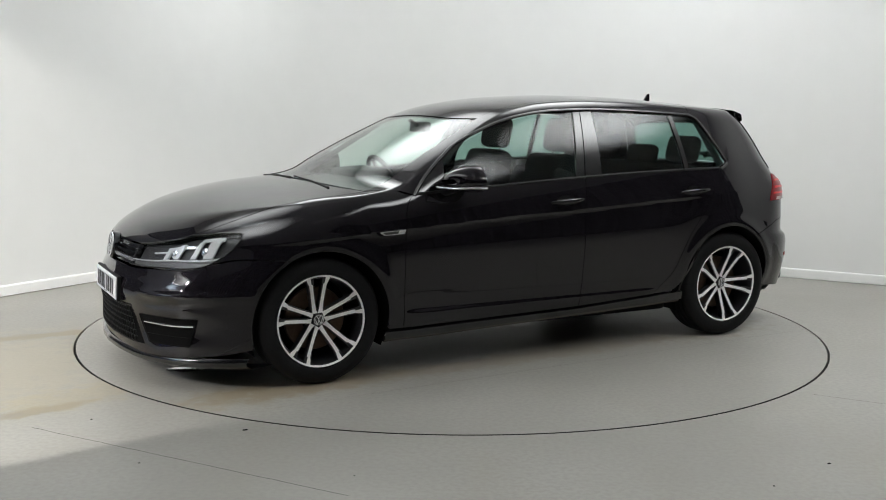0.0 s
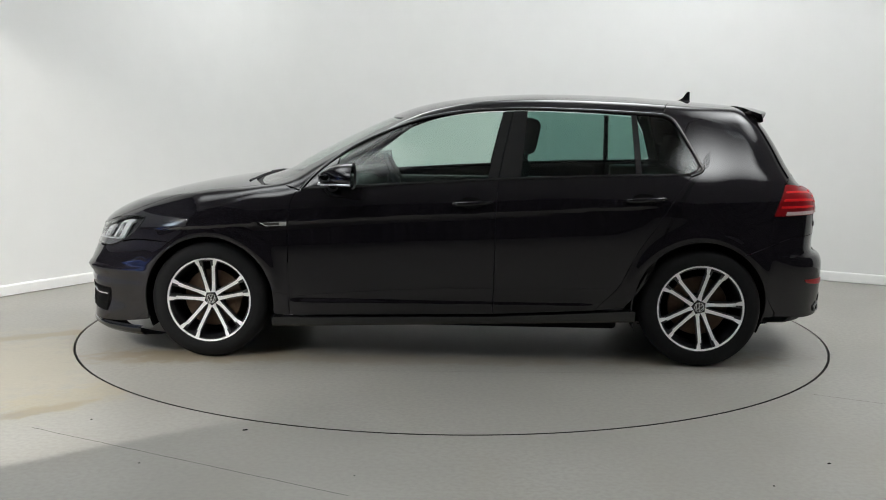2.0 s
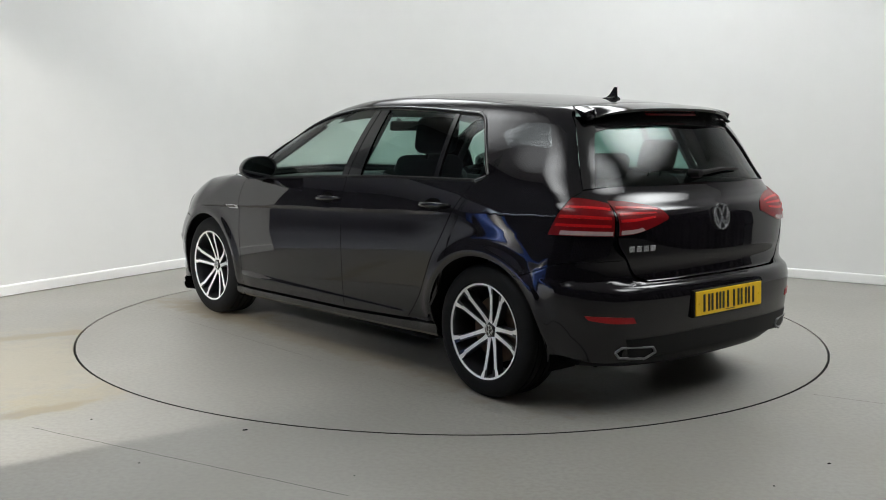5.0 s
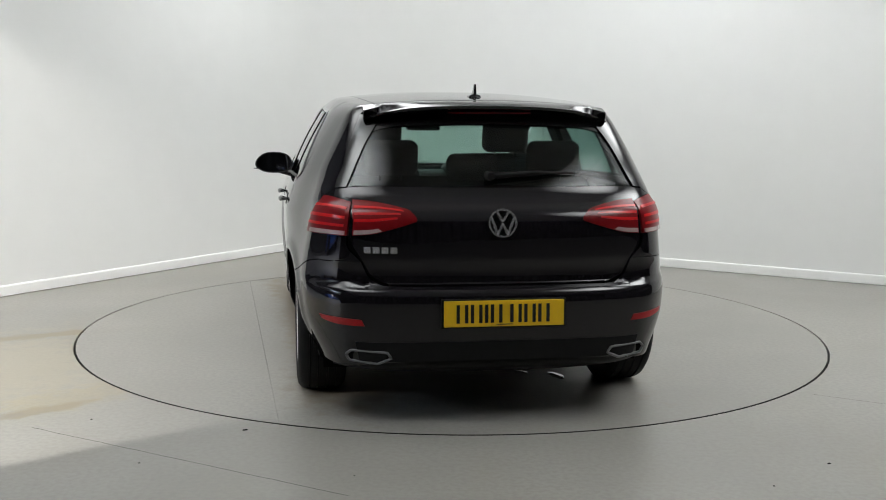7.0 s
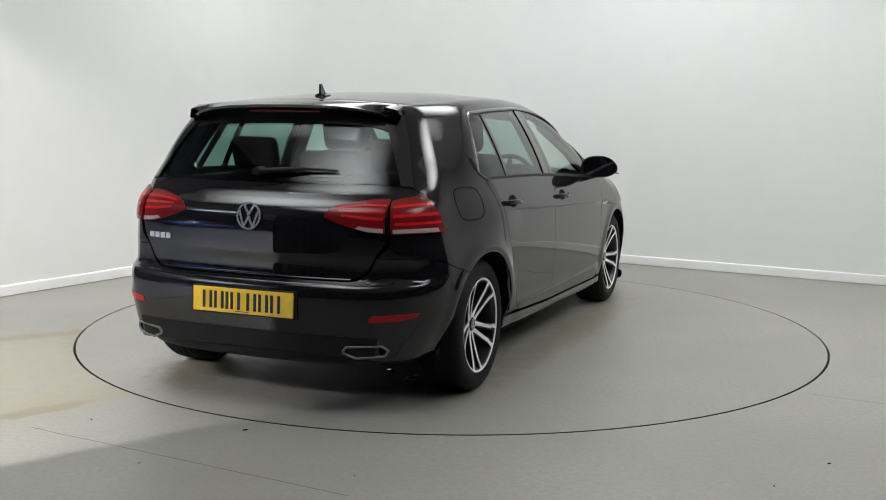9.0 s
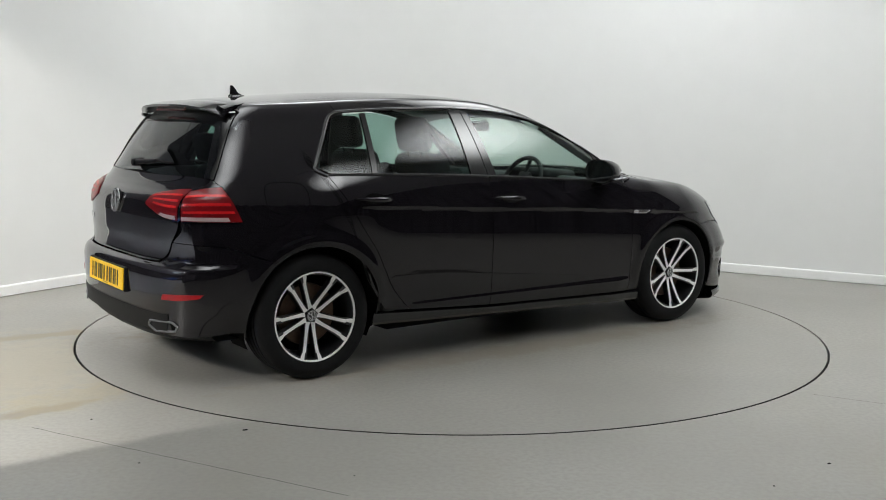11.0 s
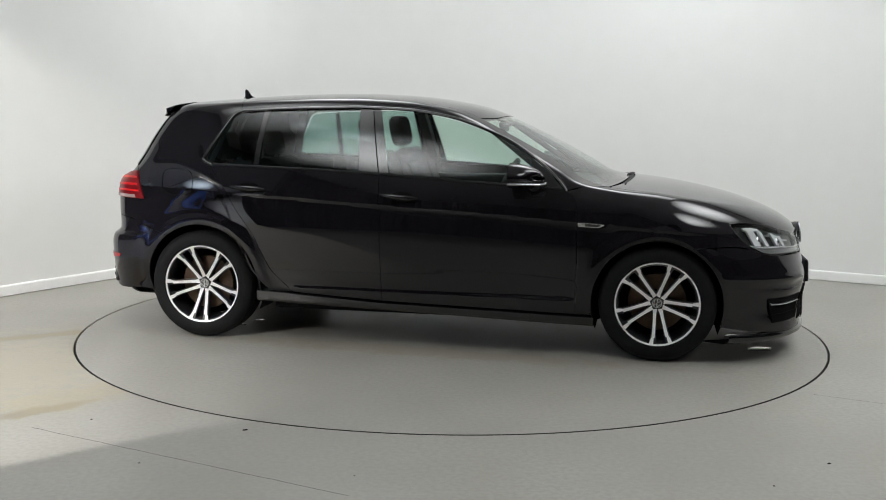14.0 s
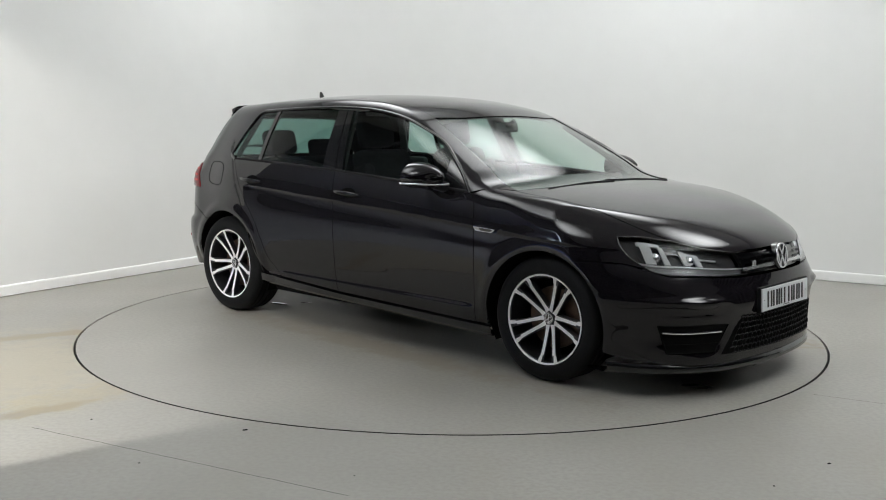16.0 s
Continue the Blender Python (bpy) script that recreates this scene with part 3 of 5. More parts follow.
ROOF_CUT = int(np.argmax(ROOF_SIDE[:, 0] < -1.19))
SCREEN_TOP = fine(T((.335, 0), (.33, .2), (.305, .4), (.245, .565)))
SCREEN_TOP[-1] = SCREEN_SIDE[-1]
COWL = fine(T((1.085, 0), (1.075, .25), (1.045, .5), (.985, .725)))
COWL[-1] = SCREEN_SIDE[0]
BONNET_SIDE = fine(settle([(2.03, .36, .69), (1.98, .46, .70), (1.89, .58, .728), (1.79, .655, .768), (1.65, .705, .818), (1.5, .725, .855), (1.3, .742, .888), (1.12, .75, .912), (.99, .755, .928)]))
BONNET_REAR = fine(T((1.115, 0), (1.105, .25), (1.075, .5), (.99, .75)))
BONNET_REAR[-1] = BONNET_SIDE[-1]
BONNET_NOSE = fine(settle([(2.075, 0, .70), (2.068, .12, .698), (2.05, .25, .693), (2.03, .36, .69)]))
GLASS_SIDE = fine(settle([(x, float(half_width(np.array(x), np.array(z))) - .008, z) for x, z in ((-1.645, 1.345), (-1.685, 1.30), (-1.745, 1.20), (-1.805, 1.10), (-1.845, 1.025))]))
LAMP_R_FRONT = fine(settle([(-1.80, .74, .972), (-1.765, .775, .90), (-1.728, .815, .806)]))
LAMP_R_BOTTOM = fine(settle([(-1.728, .815, .806), (-1.82, .78, .806), (-1.90, .73, .808), (-1.955, .645, .808)]))
LAMP_R_TOP = fine(settle([(-1.80, .74, .972), (-1.86, .70, .972), (-1.925, .635, .962)]))
QUARTER_REAR = join(fine(settle([(-2.00, .60, .705), (-1.96, .645, .76), (-1.955, .645, .808)])), LAMP_R_BOTTOM[::-1], LAMP_R_FRONT[::-1], fine(settle([(-1.80, .74, .972), (-1.83, .705, 1.00), tuple(GLASS_SIDE[-1])])), GLASS_SIDE[::-1])
BUMPER_R_SEAM = fine(settle([tuple(ARCH_R[-1]), (-1.68, .83, .64), (-1.80, .79, .685), (-1.92, .70, .70), (-2.00, .60, .705)]))


HL_TOP_REAR = fine(settle([tuple(BONNET_SIDE[42]), (1.79, .672, .754), (1.72, .722, .763), (1.63, .785, .760)]))
HL_OUT = fine(settle([(1.77, .75, .612), (1.705, .787, .665), (1.655, .80, .72), (1.63, .785, .760)]))


def body_panels(car):
    for mir in (False, True):
        kw = dict(parent=car, mirror=mir)
        panel("front_wing", PAINT, lines=(join(fine(settle([(1.77, .75, .612), (1.68, .81, .637), (1.56, .86, .637), tuple(ARCH_F[0])])), ARCH_F, S((.905, .245), (.825, .245))),
              join(BONNET_SIDE[42:], fine(settle([(.99, .755, .928), (.88, .80, .93), (.80, .845, .92), (.765, .852, .917)]))),
              join(HL_OUT, HL_TOP_REAR[::-1]), DOOR_FRONT), nu=70, nv=60, **kw)
        panel("front_door", PAINT, lines=(SILL_F, BELT_F, DOOR_FRONT, DOOR_MID), nu=44, nv=110, **kw)
        panel("rear_door", PAINT, lines=(SILL_R, BELT_R, DOOR_MID, DOOR_REAR), nu=40, nv=110, **kw)
        panel("quarter_panel", PAINT, lines=(join(S((-.80, .297), (-.95, .31)), ARCH_R, BUMPER_R_SEAM), spaced(join(DLO_REAR[-1:], ROOF_SIDE[ROOF_CUT:-6], GLASS_SIDE[:1]), 40),
              join(DOOR_REAR, DLO_REAR), QUARTER_REAR), nu=70, nv=90, gap=.0028, **kw)
        panel("roof_side_frame", PAINT, lines=(DLO_TOP, join(SCREEN_SIDE, ROOF_SIDE[:ROOF_CUT + 1]), fine(settle([(.765, .852, .917), (.86, .81, .925), tuple(SCREEN_SIDE[0])])), np.array([DLO_TOP[-1], ROOF_SIDE[ROOF_CUT]])), nu=90, nv=12, gap=.001, **kw)
    panel("bonnet", PAINT, car, (BONNET_NOSE, BONNET_REAR, settle([(x, 0, float(top_mid(x))) for x in np.linspace(2.075, 1.115, 24)]), BONNET_SIDE), nu=30, nv=50, both=True, gap=.003)
    panel("roof", PAINT, car, (SCREEN_TOP, fine(T((-1.66, 0), (-1.66, .25), (-1.65, .40), (-1.645, .50))), settle([(x, 0, float(top_mid(x))) for x in np.linspace(.335, -1.66, 40)]), ROOF_SIDE), nu=26, nv=60, both=True, gap=.001)
    panel("windscreen", GLASS_FRONT, car, (COWL, SCREEN_TOP, settle([(x, 0, float(top_mid(x))) for x in np.linspace(1.085, .335, 30)]), SCREEN_SIDE), nu=30, nv=36, both=True, gap=.003, lift=-.004, depth=.004, label="clear raked windscreen")
    # front bumper and tailgate
    panel("front_bumper", PAINT, car, (fine(settle([(2.10, 0, .16), (2.08, .25, .16), (2.02, .48, .162), (1.90, .68, .168), (1.75, .80, .18), tuple(ARCH_F_BUMPER[0])])),
          fine(settle([(2.085, 0, .565), (2.07, .25, .565), (2.02, .40, .562), (1.93, .58, .565), (1.85, .685, .572), (1.77, .752, .604), (1.68, .81, .632), (1.56, .86, .633), tuple(ARCH_F[0])])),
          F(*[(0, z) for z in np.linspace(.16, .565, 12)]), ARCH_F_BUMPER), nu=70, nv=36, both=True)
    panel("rear_bumper", PAINT, car, (fine(settle([(-2.07, 0, .285), (-2.05, .3, .285), (-2.0, .52, .275), (-1.90, .68, .262), (-1.79, .79, .255), tuple(ARCH_R_BUMPER[-1])])),
          join(fine(R((0, .602), (.25, .602), (.48, .602), (.56, .633), (.60, .705))), BUMPER_R_SEAM[::-1]),
          R(*[(0, z) for z in np.linspace(.285, .602, 14)]), ARCH_R_BUMPER[::-1]), nu=70, nv=36, both=True)
    low, high = fine(settle([(-2.09, y, .288 - .012 * (y / .6) ** 2) for y in np.linspace(0, .64, 9)])), fine(settle([(-2.10, y, .372 - .01 * (y / .6) ** 2) for y in np.linspace(0, .66, 9)]))
    panel("diffuser_panel", PLASTIC, car, (low, high, np.linspace(low[0], high[0], 6), np.linspace(low[-1], high[-1], 6)), nu=40, nv=8, both=True, gap=0, lift=.003, depth=.006, label="matt black rear diffuser panel")
    edge = join(fine(R((.48, .607), (.552, .640), (.594, .707), (.630, .765), (.640, .808))), fine(settle([(-1.955, .641, .808), (-1.95, .635, .885), (-1.925, .634, .962)])), LAMP_R_TOP[::-1], fine(settle([(-1.80, .74, .972), (-1.83, .705, 1.00), tuple(GLASS_SIDE[-1])])))
    panel("tailgate", PAINT, car, (fine(R((0, .606), (.3, .606), (.48, .607))), fine(settle([(-1.935, 0, 1.012), (-1.92, .3, 1.013), (-1.88, .55, 1.016), tuple(GLASS_SIDE[-1])])), R(*[(0, z) for z in np.linspace(.606, 1.012, 20)]), edge), nu=36, nv=56, both=True, gap=.003)
    panel("rear_window", GLASS_TINT, car, (fine(R((0, 1.02), (.3, 1.021), (.668, 1.025))), fine(R((0, 1.282), (.25, 1.28), (.44, 1.272), (.535, 1.25))), R(*[(0, z) for z in np.linspace(1.02, 1.282, 16)]),
          fine(settle([(-1.866, .668, 1.025), (-1.82, .637, 1.10), (-1.76, .585, 1.20), (-1.735, .54, 1.25)]))), nu=30, nv=24, both=True, gap=.003, lift=-.003, depth=.004, label="tinted rear window")
    panel("window_band", GLOSS_BLACK, car, (fine(R((0, 1.282), (.25, 1.28), (.44, 1.272), (.535, 1.25))), fine(R((0, 1.345), (.25, 1.343), (.44, 1.336), (.55, 1.315))), R(*[(0, z) for z in np.linspace(1.282, 1.345, 6)]),
          fine(settle([(-1.735, .535, 1.25), (-1.705, .55, 1.28), (-1.69, .555, 1.315)]))), nu=30, nv=8, both=True, gap=0, lift=-.001, depth=.01, label="gloss black band above the rear window")


def side_glass(car):
    bar_b, bar_t = -1.012, -.992
    def upper(a, b, n=20):
        m = DLO_TOP[(DLO_TOP[:, 0] <= a) & (DLO_TOP[:, 0] >= b)]
        z = [np.interp(-x, -DLO_TOP[:, 0], DLO_TOP[:, 2]) for x in np.linspace(a, b, n)]
        return S(*[(x, zz - .012) for x, zz in zip(np.linspace(a, b, n), z)])
    def lower(a, b, n=20):
        l = np.vstack([BELT_F, BELT_R])
        return S(*[(x, float(np.interp(-x, -l[:, 0], l[:, 2])) + .014) for x in np.linspace(a, b, n)])
    for mir in (False, True):
        kw = dict(parent=car, mirror=mir)
        def pane(name, mat, xb, xt, **k):
            lo, up = lower(*xb), upper(*xt)
            return panel(name, mat, lines=(lo, up, settle(np.linspace(lo[0], up[0], 14)), settle(np.linspace(lo[-1], up[-1], 14))), nu=26, nv=14, gap=.0, **{**kw, **k})
        pane("mirror_sail", GLOSS_BLACK, (.745, .585), (.72, .565), lift=-.002, label="gloss black mirror mounting triangle")
        pane("front_door_window", GLASS_FRONT, (.58, -.23), (.56, -.315), lift=-.006, depth=.003, label="clear front side window")
        pane("pillar_trim", GLOSS_BLACK, (-.228, -.283), (-.313, -.357), lift=-.001, label="gloss black pillar cover")
        pane("pillar_trim", GLOSS_BLACK, (-.289, -.40), (-.363, -.436), lift=-.001, label="gloss black pillar cover")
        pane("rear_door_window", GLASS_TINT, (-.402, -1.0), (-.438, -.985), lift=-.006, depth=.003, label="tinted rear side window")
        pane("window_bar", GLOSS_BLACK, (-.998, -1.03), (-.983, -1.012), lift=-.002, label="black window divider")
        lo = lower(-1.03, -1.27)
        rear = S(*[(-1.27, 1.03), (-1.322, 1.056), (-1.315, 1.085), (-1.25, 1.20), (-1.19, 1.295), (-1.145, 1.316)])
        up = upper(-1.012, -1.145)
        panel("rear_quarter_window", GLASS_TINT, lines=(lo, up, settle(np.linspace(lo[0], up[0], 14)), fine(rear)), nu=20, nv=16, gap=0, lift=-.006, depth=.003, label="tinted quarter window", **kw)
        tube("window_seal", settle(join(DLO_TOP, DLO_REAR[::-1])), .010, GLOSS_BLACK, car, mir, lift=-.001, flat=.6, label="black rubber window seal")
        tube("belt_seal", np.vstack([BELT_F, BELT_R]) + [0, 0, .006], .008, PLASTIC, car, mir, lift=-.002, flat=.5, label="black belt seal")


def lower_trim(car):
    for mir in (False, True):
        kw = dict(parent=car, mirror=mir)
        # side skirt
        v, f = [], []
        xs = np.linspace(.925, -1.02, 30)
        for x in xs:
            zb = .178 + (.925 - x) * .028
            zt = (.242 + (.825 - x) * .0212) if x > -.262 else .265 + (-.262 - x) * .054
            w = float(half_width(np.array(x), np.array(zt)))
            for y, z in ((w - .014, zt), (w + .003, zt - .012), (w - .004, zb + .014), (w - .016, zb), (w - .12, zb + .004)):
                v.append((x, -y if mir else y, z))
        for k in range(len(xs) - 1):
            for i in range(4):
                q = (5 * k + i, 5 * k + i + 1, 5 * k + i + 6, 5 * k + i + 5)
                f.append(q if mir else q[::-1])
        raw("side_skirt", v, f, GLOSS_BLACK, car, "gloss black side skirt", smooth=False)
        # wheel housings
        for (cx, cz, r), name in ((FA, "wheel_housing"), (RA, "wheel_housing")):
            v, f = [], []
            n = 36
            for i in range(n):
                a = radians(-25 + 230 * i / (n - 1))
                x, z = cx + (r + .004) * math.cos(a), cz + (r + .004) * math.sin(a)
                y0 = float(half_width(np.array(x), np.array(max(z, .2)))) - .012
                for y in (y0, .56):
                    v.append((x, -y if mir else y, z))
            v += [(cx, -.56 if mir else .56, cz)]
            for i in range(n - 1):
                f += [(2 * i, 2 * i + 1, 2 * i + 3, 2 * i + 2), (2 * i + 1, 2 * n, 2 * i + 3)]
            raw(name, v, f, DARK, car, "black wheel arch lining")
            # rolled arch lip
            line = arc(cx, cz, r, -16, 188 if cx > 0 else 196, 50)
            tube("arch_lip", line, .006, PAINT, car, mir, lift=-.005)
    # underside
    bm = bmesh.new()
    box(bm, (3.6, 1.1, .06), (0, 0, .21), bevel=.02)
    box(bm, (1.75, 1.62, .05), (-.05, 0, .215), bevel=.02)
    part("underbody", bm, DARK, car, "dark underbody")
    # front lip and rear diffuser
    for name, ends in (("front_lip", 1), ("rear_diffuser", -1)):
        pts = [(2.105, 0), (2.085, .25), (2.03, .48), (1.91, .68), (1.77, .795), (1.63, .86)] if ends > 0 else [(-2.075, 0), (-2.06, .3), (-2.015, .5), (-1.95, .62), (-1.86, .71)]
        half = fine([(x, y, 0) for x, y in pts], 8)
        line = np.vstack([half[::-1] * [1, -1, 1], half[1:]])
        v, f = [], []
        prof = ((.0, .168), (.014, .158), (.016, .135), (-.01, .118), (-.16, .125)) if ends > 0 else ((.0, .295), (.012, .285), (.004, .255), (-.03, .225), (-.25, .215))
        for x, y, _ in line:
            for d, z in prof:
                v.append((x + ends * d, y * (1 + (abs(d) if d < 0 else 0) * -.2), z))
        m = len(prof)
        for k in range(len(line) - 1):
            for i in range(m - 1):
                f.append((m * k + i, m * k + i + 1, m * k + m + i + 1, m * k + m + i))
        raw(name, v, f, GLOSS_BLACK if ends > 0 else PLASTIC, car, "black lower lip" if ends > 0 else "black rear diffuser")


# ---------------------------------------------------------------- wheels
def tyre_mesh(parent):
    bm = bmesh.new()
    lathe(bm, [(.228, -.095), (.236, -.108), (.262, -.114), (.292, -.108), (.308, -.096), (.3155, -.080)] + [q for y in (-.062, -.026, .016, .054) for q in ((.317, y - .008), (.317, y), (.310, y + .001), (.310, y + .008), (.317, y + .009))]
          + [(.3155, .080), (.308, .096), (.292, .108), (.262, .114), (.236, .108), (.228, .095)], 72)
    return part("tyre", bm, RUBBER, parent, "black grooved tyre", smooth=True)


def rim_parts(parent):
    bm = bmesh.new()
    lathe(bm, [(.205, -.095), (.205, .06), (.210, .085), (.214, .098), (.226, .102), (.231, .106), (.233, .100)], 72)
    rim = part("rim", bm, ALLOY_BLACK, parent, "black and machined twin-spoke alloy rim", smooth=True)
    bm = bmesh.new()
    lathe(bm, [(.219, .1015), (.2195, .1045), (.2275, .1075), (.2285, .1065)], 72)
    part("rim_edge", bm, MACHINED, parent, "machined silver edge", smooth=True)
    # ten spokes in five pairs: dark body, bright machined face
    meshes = {}
    for k in range(5):
        for s in (-1, 1):
            if s not in meshes:
                body = bmesh.new()
                rows = []
                for r, off, w in [(.050, .018, .0135), (.085, .022, .0115), (.15, .0315, .012), (.185, .037, .0135), (.216, .044, .019)]:
                    y = .058 + .045 * ((r - .05) / .166) ** 1.2
                    rows.append([body.verts.new((s * off + d, yy, r)) for d, yy in ((-w * 1.15, y - .035), (-w * 1.1, y), (w * 1.1, y), (w * 1.15, y - .035))])
                for a, b in zip(rows, rows[1:]):
                    for i in range(4):
                        body.faces.new((a[i], a[(i + 1) % 4], b[(i + 1) % 4], b[i]))
                body.faces.new(rows[0])
                body.faces.new(rows[-1][::-1])
                face = bmesh.new()
                rows = []
                for r, off, w in [(.033, .0135, .0125), (.05, .017, .010), (.085, .022, .0085), (.15, .0315, .0085), (.182, .037, .0095), (.184, .0375, .012), (.2, .041, .0165), (.2165, .0445, .0185)]:
                    y = .0595 + .045 * ((max(r, .05) - .05) / .166) ** 1.2
                    lo, hi = (-w, w)
                    if r > .183:
                        lo, hi = (-w * .25, w) if s > 0 else (-w, w * .25)
                    rows.append([[face.verts.new((s * off + d, yy, r)) for d in (lo, hi)] for yy in (y, y - .003)])
                for (a, a2), (b, b2) in zip(rows, rows[1:]):
                    for q in ((a[0], a[1], b[1], b[0]), (a2[1], a2[0], b2[0], b2[1]), (a[0], b[0], b2[0], a2[0]), (a[1], a2[1], b2[1], b[1])):
                        face.faces.new(q)
                meshes[s] = (part("spoke", body, ALLOY_BLACK, parent, "black painted spoke"), part("spoke_face", face, MACHINED, parent, "bright machined spoke face"))
            else:
                for src in meshes[s]:
                    ob = new(src.name.split(".")[0], src.data)
                    ob.parent = parent
                    ob["label"] = src["label"]
                    ob.matrix_basis = Matrix.Rotation(2 * math.pi * k / 5, 4, "Y")
    hub = bmesh.new()
    lathe(hub, [(.001, .052), (.050, .052), (.056, .043), (.056, .01)], 40)
    part("hub", hub, ALLOY_BLACK, parent, "black hub", smooth=True)
    # centre cap with a plain roundel
    bm = bmesh.new()
    lathe(bm, [(.0005, .066), (.028, .066), (.0305, .063), (.031, .05)], 40)
    cap = part("centre_cap", bm, GLOSS_BLACK, parent, "black centre cap with a silver roundel", smooth=True)
    bm = bmesh.new()
    roundel(bm, .026, .0665, "Y")
    ob = part("cap_roundel", bm, CHROME, parent, "silver roundel")
    return rim


def roundel(bm, r, at, axis):
    """A plain ring with four slanted bars across it."""
    def put(u, v, h):
        return (u, h, v) if axis == "Y" else (h, u, v)
    n, t = 40, r * .13
    rings = []
    for rr, h in ((r - t, 0), (r - t, r * .07), (r, r * .07), (r, 0)):
        rings.append([bm.verts.new(put(rr * math.cos(2 * math.pi * i / n), rr * math.sin(2 * math.pi * i / n), at + math.copysign(h, at))) for i in range(n)])
    for a, b in zip(rings, rings[1:]):
        for i in range(n):
            bm.faces.new((a[i], a[(i + 1) % n], b[(i + 1) % n], b[i]))
    for (u0, v0), (u1, v1) in (((-.42, .80), (0, .10)), ((.42, .80), (0, .10)), ((-.80, .40), (-.36, -.80)), ((.80, .40), (.36, -.80)), ((-.36, -.80), (0, -.02)), ((.36, -.80), (0, -.02))):
        d = Vector((u1 - u0, v1 - v0)).normalized()
        s = Vector((-d.y, d.x)) * .085
        q = [(u0 + s.x, v0 + s.y), (u1 + s.x, v1 + s.y), (u1 - s.x, v1 - s.y), (u0 - s.x, v0 - s.y)]
        lo = [bm.verts.new(put(a * r, b * r, at)) for a, b in q]
        hi = [bm.verts.new(put(a * r, b * r, at + math.copysign(r * .06, at))) for a, b in q]
        bm.faces.new(hi)
        for i in range(4):
            bm.faces.new((lo[i], lo[(i + 1) % 4], hi[(i + 1) % 4], hi[i]))


def wheels(car):
    for x, s, turn, y in ((1.265, 1, 4, .752), (-1.361, 1, -23, .742), (1.265, -1, -29, .752), (-1.361, -1, 29, .742)):
        w = new("wheel")
        w.parent = car
        tyre_mesh(w)
        rim_parts(w)
        bm = bmesh.new()
        lathe(bm, [(.07, .012), (.155, .012), (.158, .006), (.158, -.006), (.155, -.012), (.07, -.012), (.07, .012)], 48)
        part("brake_disc", bm, STEEL, w, "worn steel brake disc", smooth=True)
        bm = bmesh.new()
        lathe(bm, [(.001, -.02), (.20, -.05), (.204, -.09)], 36)
        part("brake_shield", bm, DARK, w, "dark brake shield")
        w.matrix_basis = pose(x, s * y, .317, 0, 0, 0 if s > 0 else 180) @ pose(0, 0, 0, 0, turn, 0)


# ---------------------------------------------------------------- lamps, grille and fittings
def mirrored(v, mir):
    v = np.array(v, float)
    return v * [1, -1, 1] if mir else v


def strip(name, mat, parent, line_a, line_b, mir, lift, n=24, depth=.004, label=""):
    """A narrow sheet between two lines on the body."""
    a, b = spaced(settle(line_a), n), spaced(settle(line_b), n)
    return panel(name, mat, parent, (a, b, np.array([a[0], b[0]]), np.array([a[-1], b[-1]])), nu=n, nv=5, gap=0, lift=lift, depth=depth, mirror=mir, label=label)


HL_TOP = join(BONNET_SIDE[:43], HL_TOP_REAR)
HL_BOTTOM = fine(settle([(2.055, .30, .575), (2.00, .44, .572), (1.92, .585, .573), (1.85, .68, .578), (1.80, .725, .592), (1.77, .75, .612)]))
HL_IN = fine(settle([(2.055, .30, .575), (2.05, .335, .63), tuple(BONNET_SIDE[0])]))


def inset(line_grid, u0, u1, v0, v1):
    """Four lines inside the headlamp opening, in parts of its width (from the inside out) and height."""
    g = coons(HL_BOTTOM, HL_TOP, HL_IN, HL_OUT, 61, 41)
    def at(u, v):
        return g[int(round(np.clip(v, 0, 1) * 40)), int(round(np.clip(u, 0, 1) * 60))]
    b = np.array([at(u, v0) for u in np.linspace(u0, u1, 14)])
    t = np.array([at(u + line_grid, v1) for u in np.linspace(u0, u1, 14)])
    return b, t, np.linspace(b[0], t[0], 8), np.linspace(b[-1], t[-1], 8)


